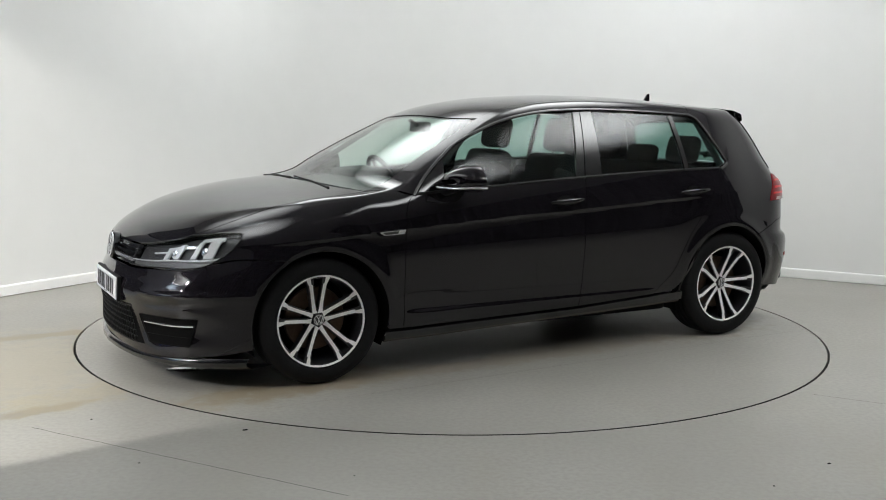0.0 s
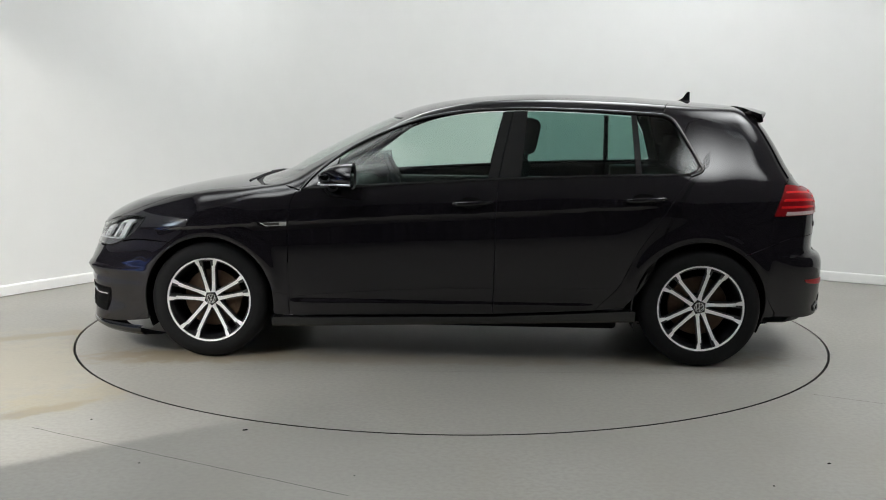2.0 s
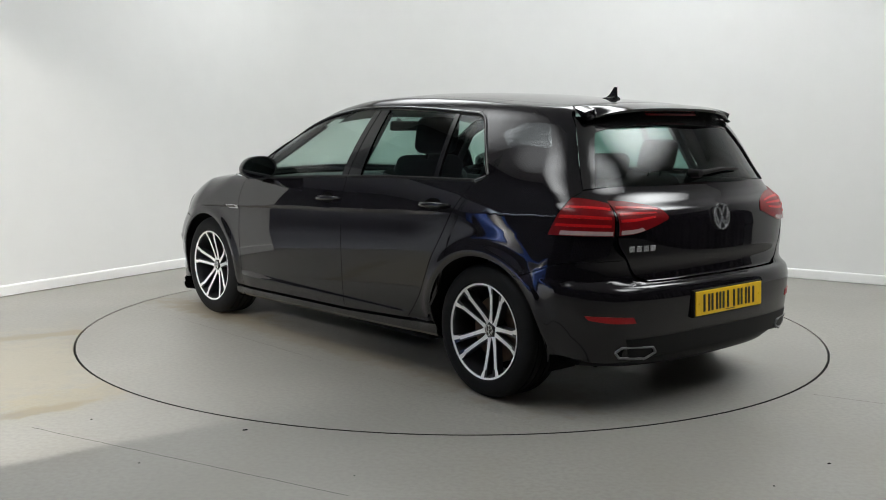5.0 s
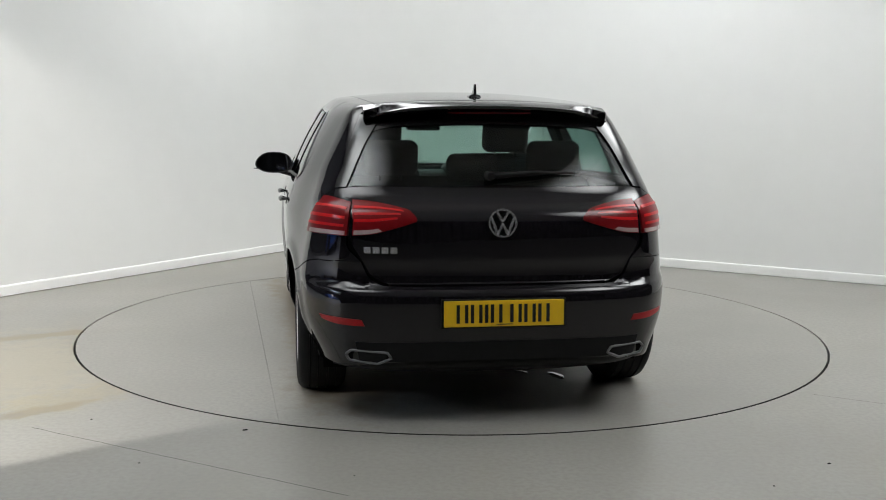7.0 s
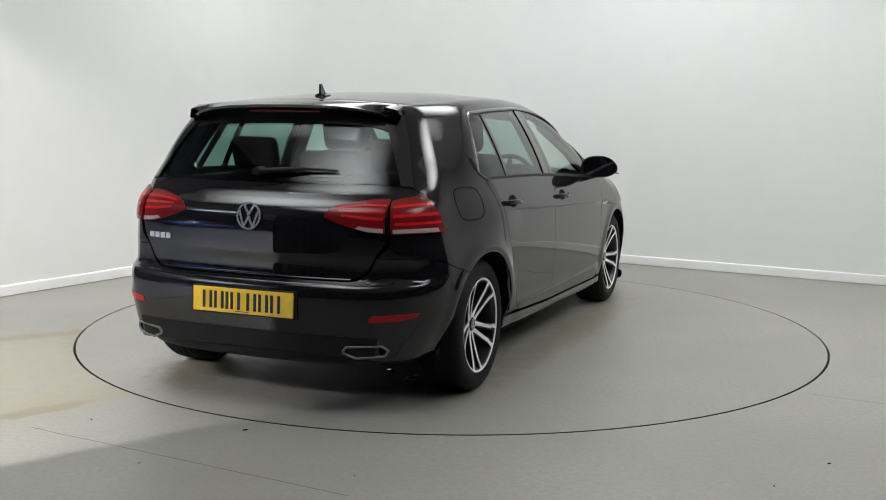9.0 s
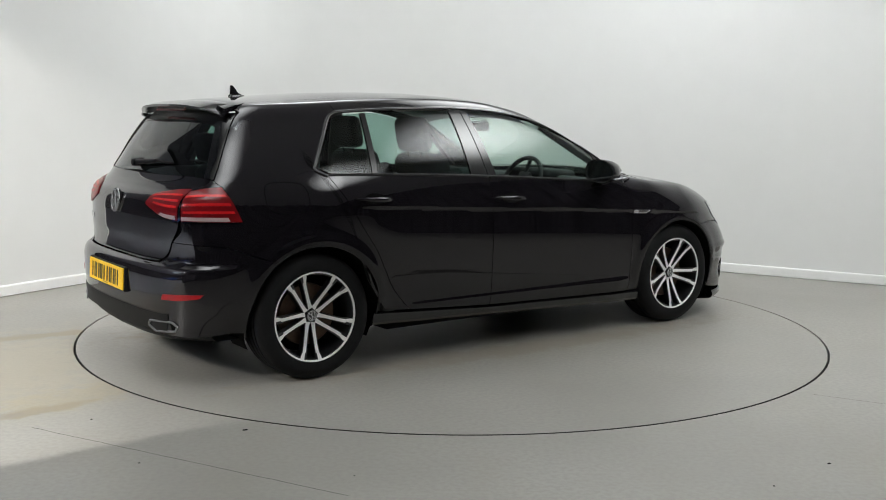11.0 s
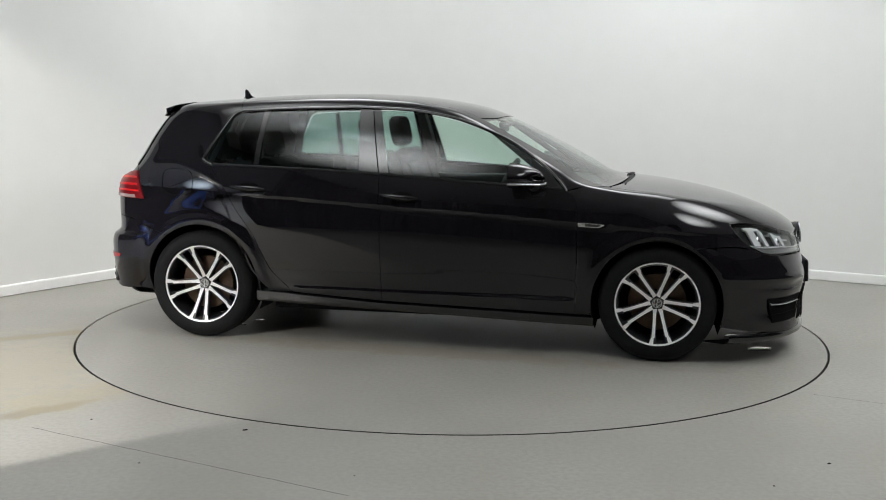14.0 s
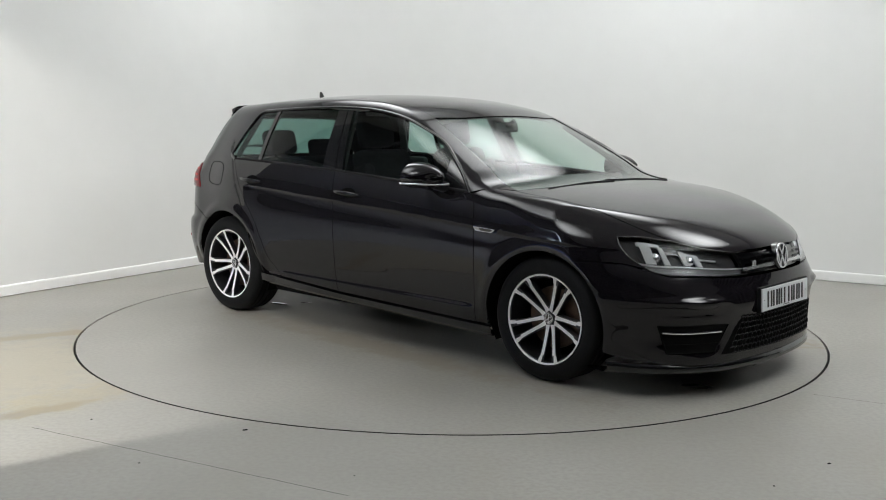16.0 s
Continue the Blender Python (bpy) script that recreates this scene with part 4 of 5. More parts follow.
def headlights(car):
    for mir in (False, True):
        e = panel("headlight", LAMP_DARK, car, (HL_BOTTOM, HL_TOP, HL_IN, HL_OUT), nu=40, nv=16, gap=.004, lift=-.035, depth=.01, mirror=mir, label="clear headlamp with dark housing and silver reflectors")
        panel("lens", GLASS_CLEAR, e, (HL_BOTTOM, HL_TOP, HL_IN, HL_OUT), nu=40, nv=16, gap=.003, lift=.001, depth=.034, mirror=mir, label="clear lens")
        for lean, u0, u1, v0, v1, mat, lift in ((.0, .02, .96, .245, .31, SILVER, -.003), (.0, .05, .93, .05, .22, GREY_METAL, -.008), (-.03, .80, .885, .36, .90, SILVER, -.010), (-.03, .69, .735, .36, .82, SILVER, -.012),
                                                (0, .69, .86, .82, .90, SILVER, -.012), (-.02, .52, .57, .36, .78, SILVER, -.012), (-.02, .40, .45, .36, .74, SILVER, -.014), (0, .40, .50, .66, .74, SILVER, -.014), (0, .55, .68, .66, .72, CHROME, -.02), (0, .22, .38, .60, .66, SILVER, -.022)):
            panel("reflector", mat, e, inset(lean, u0, u1, v0, v1), nu=12, nv=6, gap=0, lift=lift, depth=.012, mirror=mir)
        for u, v in ((.775, .56), (.485, .53)):
            c = coons(HL_BOTTOM, HL_TOP, HL_IN, HL_OUT, 61, 41)[int(v * 40), int(u * 60)]
            c = settle(c)
            n = unit(slope(c[None]))[0]
            c, n = mirrored(c - n * .035, mir), mirrored(n, mir)
            bm = bmesh.new()
            bmesh.ops.create_uvsphere(bm, u_segments=20, v_segments=12, radius=.028, matrix=Matrix.Translation(Vector(c)))
            part("projector", bm, CHROME, e, "round projector lens", smooth=True)
        tube("lamp_seal", join(HL_BOTTOM, HL_OUT, HL_TOP[::-1], HL_IN[::-1]), .0035, GLOSS_BLACK, e, mir, lift=0)


def grilles(car):
    # upper grille between the lamps
    lo = fine(settle([(2.082, 0, .572), (2.07, .15, .572), (2.055, .29, .578)]))
    hi = fine(settle([(2.075, 0, .695), (2.068, .12, .694), (2.05, .25, .690), tuple(BONNET_SIDE[0])]))
    up = panel("upper_grille", GLOSS_BLACK, car, (lo, hi, np.linspace(lo[0], hi[0], 8), HL_IN), nu=24, nv=8, both=True, gap=.002, lift=-.02, depth=.01, label="gloss black upper grille with a chrome bar")
    for z0, z1, mat, lift in ((.596, .612, CHROME, .004), (.628, .640, GLOSS_BLACK, .0), (.655, .667, GLOSS_BLACK, .0)):
        a = settle([(2.07, y, z0) for y in np.linspace(0, .33, 12)])
        b = settle([(2.07, y, z1) for y in np.linspace(0, .335, 12)])
        panel("grille_bar", mat, up, (a, b, np.array([a[0], b[0]]), np.array([a[-1], b[-1]])), nu=16, nv=4, both=True, gap=0, lift=lift, depth=.02)
    bm = bmesh.new()
    for y in (-.245, -.225):
        box(bm, (.006, .013, .024), (2.058, y, .622), bevel=.002)
    part("badge", bm, CHROME, up, "small silver badge")
    bm = bmesh.new()
    roundel(bm, .064, .008, "X")
    r = part("front_roundel", bm, CHROME, up, "chrome roundel")
    r.matrix_basis = pose(2.083, 0, .640, 0, -8, 0)
    bm = bmesh.new()
    lathe(bm, [(.0005, .006), (.060, .006), (.066, .0), (.066, -.03)], 40, "Z")
    d = part("roundel_base", bm, GLOSS_BLACK, up, smooth=True)
    d.matrix_basis = pose(2.083, 0, .640, 0, 82, 0)
    # lower grille: dark insert with rows of honeycomb mesh
    lo = fine(settle([(2.10, 0, .205), (2.085, .2, .205), (2.04, .40, .205), (2.00, .47, .205)]))
    hi = fine(settle([(2.11, 0, .375), (2.10, .2, .375), (2.07, .33, .375), (2.06, .37, .375)]))
    low = panel("lower_grille", DARK, car, (lo, hi, np.linspace(lo[0], hi[0], 8), np.linspace(lo[-1], hi[-1], 8)), nu=30, nv=10, both=True, gap=0, lift=.002, depth=.004, label="black honeycomb lower grille")
    bm = bmesh.new()
    rows = 6
    for j in range(rows + 1):
        z = .208 + j * .164 / rows
        for i in range(26):
            y = -.455 + i * .035 + (.0175 if j % 2 else 0)
            lim = .455 - (z - .205) * .5
            if abs(y) > lim:
                continue
            p = settle([(2.1, y, z)])[0]
            n = unit(slope(p[None]))[0]
            tz = math.degrees(math.atan2(n[1], n[0]))
            for a, b in (((0, -.0165, 0), (0, 0, .006)), ((0, 0, .006), (0, .0165, 0)), ((0, 0, .006), (0, 0, .023))):
                if b[2] > .02 and j == rows:
                    continue
                m = Matrix.Translation(Vector(p + n * .010)) @ pose(0, 0, 0, 0, 0, tz)
                rod(bm, m @ Vector(a), m @ Vector(b), .0032, seg=4)
    part("honeycomb", bm, PLASTIC, low, "gloss black honeycomb mesh")
    # side intakes with a silver blade
    for mir in (False, True):
        a = settle([(2.02, .52, .225), (1.95, .62, .222), (1.87, .71, .222)])
        b = settle([(2.05, .455, .352), (1.95, .62, .36), (1.84, .745, .357)])
        e = panel("side_intake", DARK, car, (fine(a), fine(b), np.linspace(a[0], b[0], 8), np.linspace(a[-1], b[-1], 8)), nu=20, nv=10, gap=0, lift=.0025, depth=.004, mirror=mir, label="black side intake with a silver blade")
        tube("intake_frame", settle(join(fine(a), fine(b)[::-1], fine(a)[:1])), .0035, DARK, e, mir, lift=.001)
        strip("blade", CHROME, e, [(2.03, .49, .318), (1.95, .62, .320), (1.86, .735, .321)], [(2.03, .49, .323), (1.95, .62, .326), (1.86, .735, .327)], mir, .012, 20, .01, "silver blade")
        for z in (.255,):
            strip("fin", DARK, e, [(2.02, .50, z), (1.94, .63, z), (1.87, .72, z)], [(2.02, .50, z + .009), (1.94, .63, z + .009), (1.87, .72, z + .009)], mir, .007, 16, .008)


def tail_lights(car):
    for mir in (False, True):
        # outer lamp on the quarter panel, inner lamp on the tailgate
        inner_edge = fine(settle([(-1.955, .645, .808), (-1.95, .638, .885), (-1.925, .635, .962)]))
        outer = (LAMP_R_BOTTOM, LAMP_R_TOP, LAMP_R_FRONT[::-1], inner_edge)
        e = panel("tail_light", RED_DARK, car, outer, nu=24, nv=20, gap=.002, lift=.004, depth=.02, mirror=mir, swell=.006, label="red tail light with a pale lower strip")
        g = coons(*outer, 31, 31)
        b, t = g[1], g[4]
        panel("pale_strip", LAMP_WHITE, e, (b[6:30], t[6:30], np.linspace(b[6], t[6], 4), np.linspace(b[29], t[29], 4)), nu=20, nv=4, gap=0, lift=.0115, depth=.004, mirror=mir, label="pale reversing strip")
        for v0, v1, mat in ((7, 9, RED_BRIGHT), (13, 15, RED_BRIGHT), (20, 22, RED_BRIGHT)):
            b, t = g[v0], g[v1]
            panel("light_bar", mat, e, (b[2:29], t[2:29], np.linspace(b[2], t[2], 4), np.linspace(b[28], t[28], 4)), nu=20, nv=4, gap=0, lift=.0115, depth=.003, mirror=mir)
        b = fine(R((.634, .810), (.55, .818), (.45, .845), (.365, .872)))
        t = fine(R((.627, .958), (.54, .952), (.45, .935), (.39, .918)))
        l = fine(R((.634, .810), (.630, .88), (.627, .958)))
        r = fine(R((.365, .872), (.362, .888), (.39, .918)))
        q = panel("tailgate_light", RED_DARK, car, (b, t, l, r), nu=24, nv=16, gap=.002, lift=.004, depth=.012, mirror=mir, swell=.005, label="red tailgate light with a glowing-red bar pattern")
        g = coons(b, t, l, r, 31, 31)
        panel("pale_strip", LAMP_WHITE, q, (g[1][1:15], g[4][1:13], np.linspace(g[1][1], g[4][1], 4), np.linspace(g[1][14], g[4][12], 4)), nu=16, nv=4, gap=0, lift=.0105, depth=.004, mirror=mir, label="pale reversing strip")
        for v, end in ((10, 22), (15, 24), (20, 26)):
            panel("light_bar", RED_BRIGHT, q, (g[v][1:end], g[v + 2][1:end], np.linspace(g[v][1], g[v + 2][1], 4), np.linspace(g[v][end - 1], g[v + 2][end - 1], 4)), nu=16, nv=4, gap=0, lift=.0105, depth=.004, mirror=mir)
        # bumper reflector
        strip("bumper_reflector", RED, car, [(-2.05, .585, .435), (-1.98, .68, .44), (-1.92, .745, .452)], [(-2.05, .60, .462), (-1.98, .68, .468), (-1.905, .755, .47)], mir, .003, 20, .006, "red bumper reflector")
        # exhaust surround
        loop = [(.705, .296), (.680, .274), (.530, .274), (.470, .300), (.487, .324), (.660, .324), (.705, .296)]
        line = spaced(settle([(-2.05, y, z) for y, z in loop]), 60)
        ex = tube("exhaust_trim", line, .0055, GREY_METAL, car, mir, lift=.006, label="grey metal exhaust surround")
        # flat black sheet gives the shade of a hollow inside the surround
        bm = bmesh.new()
        vs = [bm.verts.new(mirrored(p + [-.004, 0, 0], mir)) for p in line[:-1]]
        bm.faces.new(vs)
        part("exhaust_shade", bm, DARK, ex)


def plates_and_badges(car):
    for front in (False, True):
        m = pose(2.120, 0.0, .447, 0, -3, 0) if front else pose(-2.122, 0.0, .492, 0, -3, 180)
        bm = bmesh.new()
        box(bm, (.008, .52, .111), (0, 0, 0), bevel=.003)
        p = part("number_plate", bm, WHITE_PLATE if front else YELLOW, car, "white front number plate with dark bars" if front else "yellow rear number plate with dark bars")
        p.matrix_basis = m
        y = -.207
        for w, gap in ((.050, .011), (.050, .011), (.014, .011), (.050, .034), (.050, .011), (.050, .011), (.050, 0)):
            for c, thick in ((y + .007, .014), (y + w - .007, .014)) if w > .02 else ((y + w / 2, .014),):
                bm = bmesh.new()
                box(bm, (.002, thick, .078), (.0052, c, 0))
                part("plate_bar", bm, INK, p, "dark bar")
            y += w + gap
        bm = bmesh.new()
        box(bm, (.002, .07, .003), (.0052, 0, -.046))
        part("plate_bar", bm, INK, p, "fine dark bar")
        for y in (-.236, .236):
            bm = bmesh.new()
            rod(bm, (.003, y, 0), (.007, y, 0), .006, seg=12)
            part("plate_screw", bm, YELLOW if not front else WHITE_PLATE, p)
        bm = bmesh.new()
        box(bm, (.02, .54, .125), (-.013, 0, 0), bevel=.004)
        part("plate_holder", bm, PLASTIC, p, "black plate holder")
    r = R((0, .868))[0]
    bm = bmesh.new()
    roundel(bm, .062, .004, "X")
    ob = part("rear_roundel", bm, CHROME, car, "chrome roundel on the tailgate")
    ob.matrix_basis = pose(r[0] - .004, 0, r[2], 0, -8, 180)
    bm = bmesh.new()
    lathe(bm, [(.0005, .001), (.054, .001), (.060, -.006)], 40, "Z")
    d = part("roundel_base", bm, GLOSS_BLACK, car, "black roundel base", smooth=True)
    d.matrix_basis = pose(r[0] - .002, 0, r[2], 0, -90 + 8, 0)
    for i in range(4):
        q = R((.572 - i * .037, .752))[0]
        bm = bmesh.new()
        box(bm, (.004, .029, .026), (q[0] - .001, q[1], q[2]), (0, 0, -9), bevel=.0015)
        part("name_badge", bm, CHROME, car, "chrome bar of the tailgate badge")
    for mir in (False, True):
        a = [(.975, .9, .744), (.93, .9, .747), (.83, .9, .752)]
        b = [(.975, .9, .746), (.945, .9, .725), (.835, .9, .729)]
        w = strip("wing_badge", CHROME, car, a, b, mir, .003, 16, .004, "slim chrome wing badge")
        strip("badge_insert", GLOSS_BLACK, w, [(.955, .9, .7425), (.93, .9, .7435), (.87, .9, .746)], [(.955, .9, .739), (.935, .9, .7285), (.87, .9, .732)], mir, .004, 12, .003)


def door_mirror(car, mir):
    """Body of the mirror: a rounded shell, with a silver strip and a glass at the back."""
    v, f = [], []
    nu, nv = 28, 18
    for j in range(nv + 1):
        s = j / nv
        x = .652 - .185 * s
        k = math.sin(min(1, .02 + 1.0 * s) * math.pi / 2) ** .55
        for i in range(nu):
            a = 2 * math.pi * i / nu
            yy = math.copysign(abs(math.cos(a)) ** .75, math.cos(a)) * .118
            zz = math.copysign(abs(math.sin(a)) ** .8, math.sin(a)) * (.080 if math.sin(a) > 0 else .056)
            out = .935 + yy * k
            taper = 1 - .35 * max(0, math.cos(a)) ** 2
            v.append((x - .05 * max(0, math.cos(a)) * (1 - s), out, .988 + zz * k * taper))
    for j in range(nv):
        for i in range(nu):
            a, b = j * nu + i, j * nu + (i + 1) % nu
            f.append((a, b, b + nu, a + nu))
    f.append(tuple(range(nu)))
    v = np.array(v)
    v[:, 1] += .018
    back = v[nv * nu:].copy()
    if mir:
        v = v * [1, -1, 1]
        back = back * [1, -1, 1]
    else:
        f = [q[::-1] for q in f]
    e = raw("door_mirror", v, f, PAINT, car, "black door mirror with a silver strip")
    c = back.mean(0)
    ring = c + (back - c) * .90 + [.006, 0, 0]
    raw("mirror_glass", np.vstack([ring]), [tuple(range(nu)) if mir else tuple(range(nu))[::-1]], GLASS_MIRROR, e, "mirror glass", smooth=False)
    raw("mirror_rim", np.vstack([back, ring]), [(i, (i + 1) % nu, nu + (i + 1) % nu, nu + i) for i in range(nu)], PLASTIC, e)
    line = []
    for s in np.linspace(.18, 1, 14):
        k = math.sin(min(1, .02 + s) * math.pi / 2) ** .55
        line.append((.652 - .185 * s - .05 * (1 - s), .953 + .1215 * k, .960))
    line = np.array([(.655, .90, .958), (.650, .96, .957), (.625, 1.015, .957)] + line[3:])
    tube("mirror_strip", mirrored(line, mir), .0055, CHROME, e, False, on_hull=False, label="silver indicator strip")
    bm = bmesh.new()
    s = -1 if mir else 1
    rod(bm, (.60, s * .80, .925), (.575, s * .93, .955), .032, .026, 14)
    box(bm, (.13, .05, .03), (.60, s * .835, .925), (0, 0, s * -4), bevel=.012)
    part("mirror_foot", bm, PLASTIC, e, "black mirror foot", smooth=True)


def handles(car):
    for mir in (False, True):
        for x0, z0 in ((-.045, .858), (-.945, .888)):
            x1, z1 = x0 - .212, z0 + .012
            mid = S(((x0 + x1) / 2, (z0 + z1) / 2))[0]
            v, f = [], []
            n, seg = 22, 12
            for k in range(n):
                s = k / (n - 1)
                x, z = x0 + (x1 - x0) * s, z0 + (z1 - z0) * s
                p = S((x, z))[0]
                arch = math.sin(math.pi * min(1, max(0, s))) ** .45
                out, hh = p[1] + .004 + .030 * arch, .0135 * (.35 + .65 * arch) * (1.15 - .3 * s)
                for i in range(seg):
                    a = 2 * math.pi * i / seg
                    v.append((x, out + .010 * math.sin(a) * (.4 + .6 * arch), z + hh * math.cos(a)))
            for k in range(n - 1):
                for i in range(seg):
                    f.append((k * seg + i, k * seg + (i + 1) % seg, (k + 1) * seg + (i + 1) % seg, (k + 1) * seg + i))
            f += [tuple(range(seg)), tuple(range((n - 1) * seg, n * seg))[::-1]]
            v = mirrored(v, mir)
            h = raw("door_handle", v, f if mir else [q[::-1] for q in f], PAINT, car, "black painted door handle")
            # flat dark patch on the door, painted shade for the hollow behind the grip
            cup = S(*[(x0 - .095 + .062 * math.cos(a), z0 + .006 + .030 * math.sin(a)) for a in np.linspace(0, 2 * math.pi, 25)[:-1]])
            cup[:, 1] += .0012
            raw("handle_cup_shade", mirrored(cup, mir), [tuple(range(24))], DARK, h, "flat dark patch for the shade behind the grip", smooth=False)
    # filler flap on the right side
    loop = S(*[(-1.505 + .105 * math.copysign(abs(math.cos(a)) ** .6, math.cos(a)) - .012 * math.sin(a), .915 + .075 * math.copysign(abs(math.sin(a)) ** .6, math.sin(a))) for a in np.linspace(0, 2 * math.pi, 49)])
    tube("filler_flap", loop, .0022, DARK, car, True, lift=.0, label="rounded filler flap outline")


def roof_fittings(car):
    # roof spoiler over the rear window
    ys = np.linspace(-.56, .56, 41)
    v, f = [], []
    for y in ys:
        k = abs(y) / .56
        z0 = float(top_height(np.array(-1.63), np.array(y * .93)))
        drop, thin = .04 * k**6, 1 - .6 * k**6
        xb = -1.785 + .09 * k**4
        for x, z in ((-1.635, z0 - .001), (-1.70, z0 - .006 - drop * .4), (xb + .03, z0 - .018 - drop), (xb, z0 - .025 - drop), (xb + .004, z0 - .025 - .012 * thin - drop), (-1.74 + .03 * k**6, z0 - .020 - .026 * thin - drop * .8), (-1.69, z0 - .015 - .043 * thin - drop * .5)):
            v.append((x, y, z))
    for k in range(len(ys) - 1):
        for i in range(6):
            f.append((7 * k + i, 7 * k + i + 1, 7 * k + i + 8, 7 * k + i + 7))
    f += [tuple(range(7)), tuple(range(7 * 40, 7 * 41))[::-1]]
    sp = raw("roof_spoiler", v, f, PAINT, car, "black roof spoiler with a dark red brake light", smooth=True)
    sp.data.set_sharp_from_angle(angle=radians(50))
    bm = bmesh.new()
    box(bm, (.006, .38, .014), (-1.752, 0, 1.333), (0, 60, 0), bevel=.002)
    part("brake_light", bm, RED_DARK, sp, "dark red high brake light")
    for mir in (False, True):
        a = GLASS_SIDE[4:] + [-.001, -.002, 0]
        b = settle([(-1.70, .49, 1.325), (-1.72, .505, 1.29), (-1.775, .565, 1.20), (-1.835, .625, 1.10), (-1.872, .662, 1.028)])
        strip("window_fin", GLOSS_BLACK, car, fine(a), fine(b), mir, .006, 24, .012, "gloss black fin beside the rear window")
    # aerial
    bm = bmesh.new()
    prof = [(-1.315, .0), (-1.345, .014), (-1.37, .026), (-1.392, .058), (-1.402, .066), (-1.412, .064), (-1.408, .02), (-1.415, 0)]
    z = float(top_height(np.array(-1.38), np.array(0.0))) - .006
    base = []
    for x, h in prof:
        w = .006 * (1 - min(h, .085) / .1) ** 2 + .003
        base.append([bm.verts.new((x, -w, z + h)), bm.verts.new((x, w, z + h))])
    def ring(w, lift):
        return [[bm.verts.new((x, sgn * (w if 0 < i < 7 else .004), z + min(h, lift))) for sgn in (-1, 1)] for i, (x, h) in enumerate(prof)]
    low, shoulder, neck = ring(.030, -.004), ring(.026, .012), ring(.007, .018)
    for lower, upper in ((low, shoulder), (shoulder, neck), (neck, base)):
        for i in range(len(prof) - 1):
            bm.faces.new((lower[i][0], lower[i + 1][0], upper[i + 1][0], upper[i][0]))
            bm.faces.new((upper[i][1], upper[i + 1][1], lower[i + 1][1], lower[i][1]))
    for i in range(len(prof) - 1):
        bm.faces.new((base[i][0], base[i + 1][0], base[i + 1][1], base[i][1]))
    part("roof_aerial", bm, GLOSS_BLACK, car, "black shark-fin roof aerial", smooth=True)
    # rear wiper
    bm = bmesh.new()
    p = R((.03, 1.06), (-.20, 1.075), (-.36, 1.07))
    rod(bm, Vector(p[0]) + Vector((-.03, 0, 0)), Vector(p[1]) + Vector((-.022, 0, 0)), .014, .010, 10)
    rod(bm, Vector(p[1]) + Vector((-.020, 0, 0)), Vector(p[2]) + Vector((-.012, 0, 0)), .007, .005, 8)
    rod(bm, Vector(p[0]) + Vector((.01, 0, 0)), Vector(p[0]) + Vector((-.05, 0, 0)), .022, .018, 14)
    part("rear_wiper", bm, PLASTIC, car, "black rear wiper")
    # front wipers and scuttle
    for y0, y1 in ((.55, -.05), (-.02, -.58)):
        p = T((1.095, y0), (1.08, (y0 + y1) / 2), (1.062, y1))
        bm = bmesh.new()
        for a, b, r in ((p[0], p[1], .007), (p[1], p[2], .005)):
            rod(bm, Vector(a) + Vector((.008, 0, .000)), Vector(b) + Vector((.008, 0, .001)), r, r * .8, 8)
        part("front_wiper", bm, PLASTIC, car, "black windscreen wiper")
    hi = COWL
    lo = BONNET_REAR
    panel("scuttle", PLASTIC, car, (lo, hi, np.array([lo[0], hi[0]]), np.array([lo[-1], hi[-1]])), nu=30, nv=4, both=True, gap=0, lift=-.014, depth=.02, label="black scuttle panel under the windscreen")


# ---------------------------------------------------------------- cabin
def cushion(bm, size, at, rot=(0, 0, 0), bevel=.04):
    return box(bm, size, at, rot, bevel, 4)


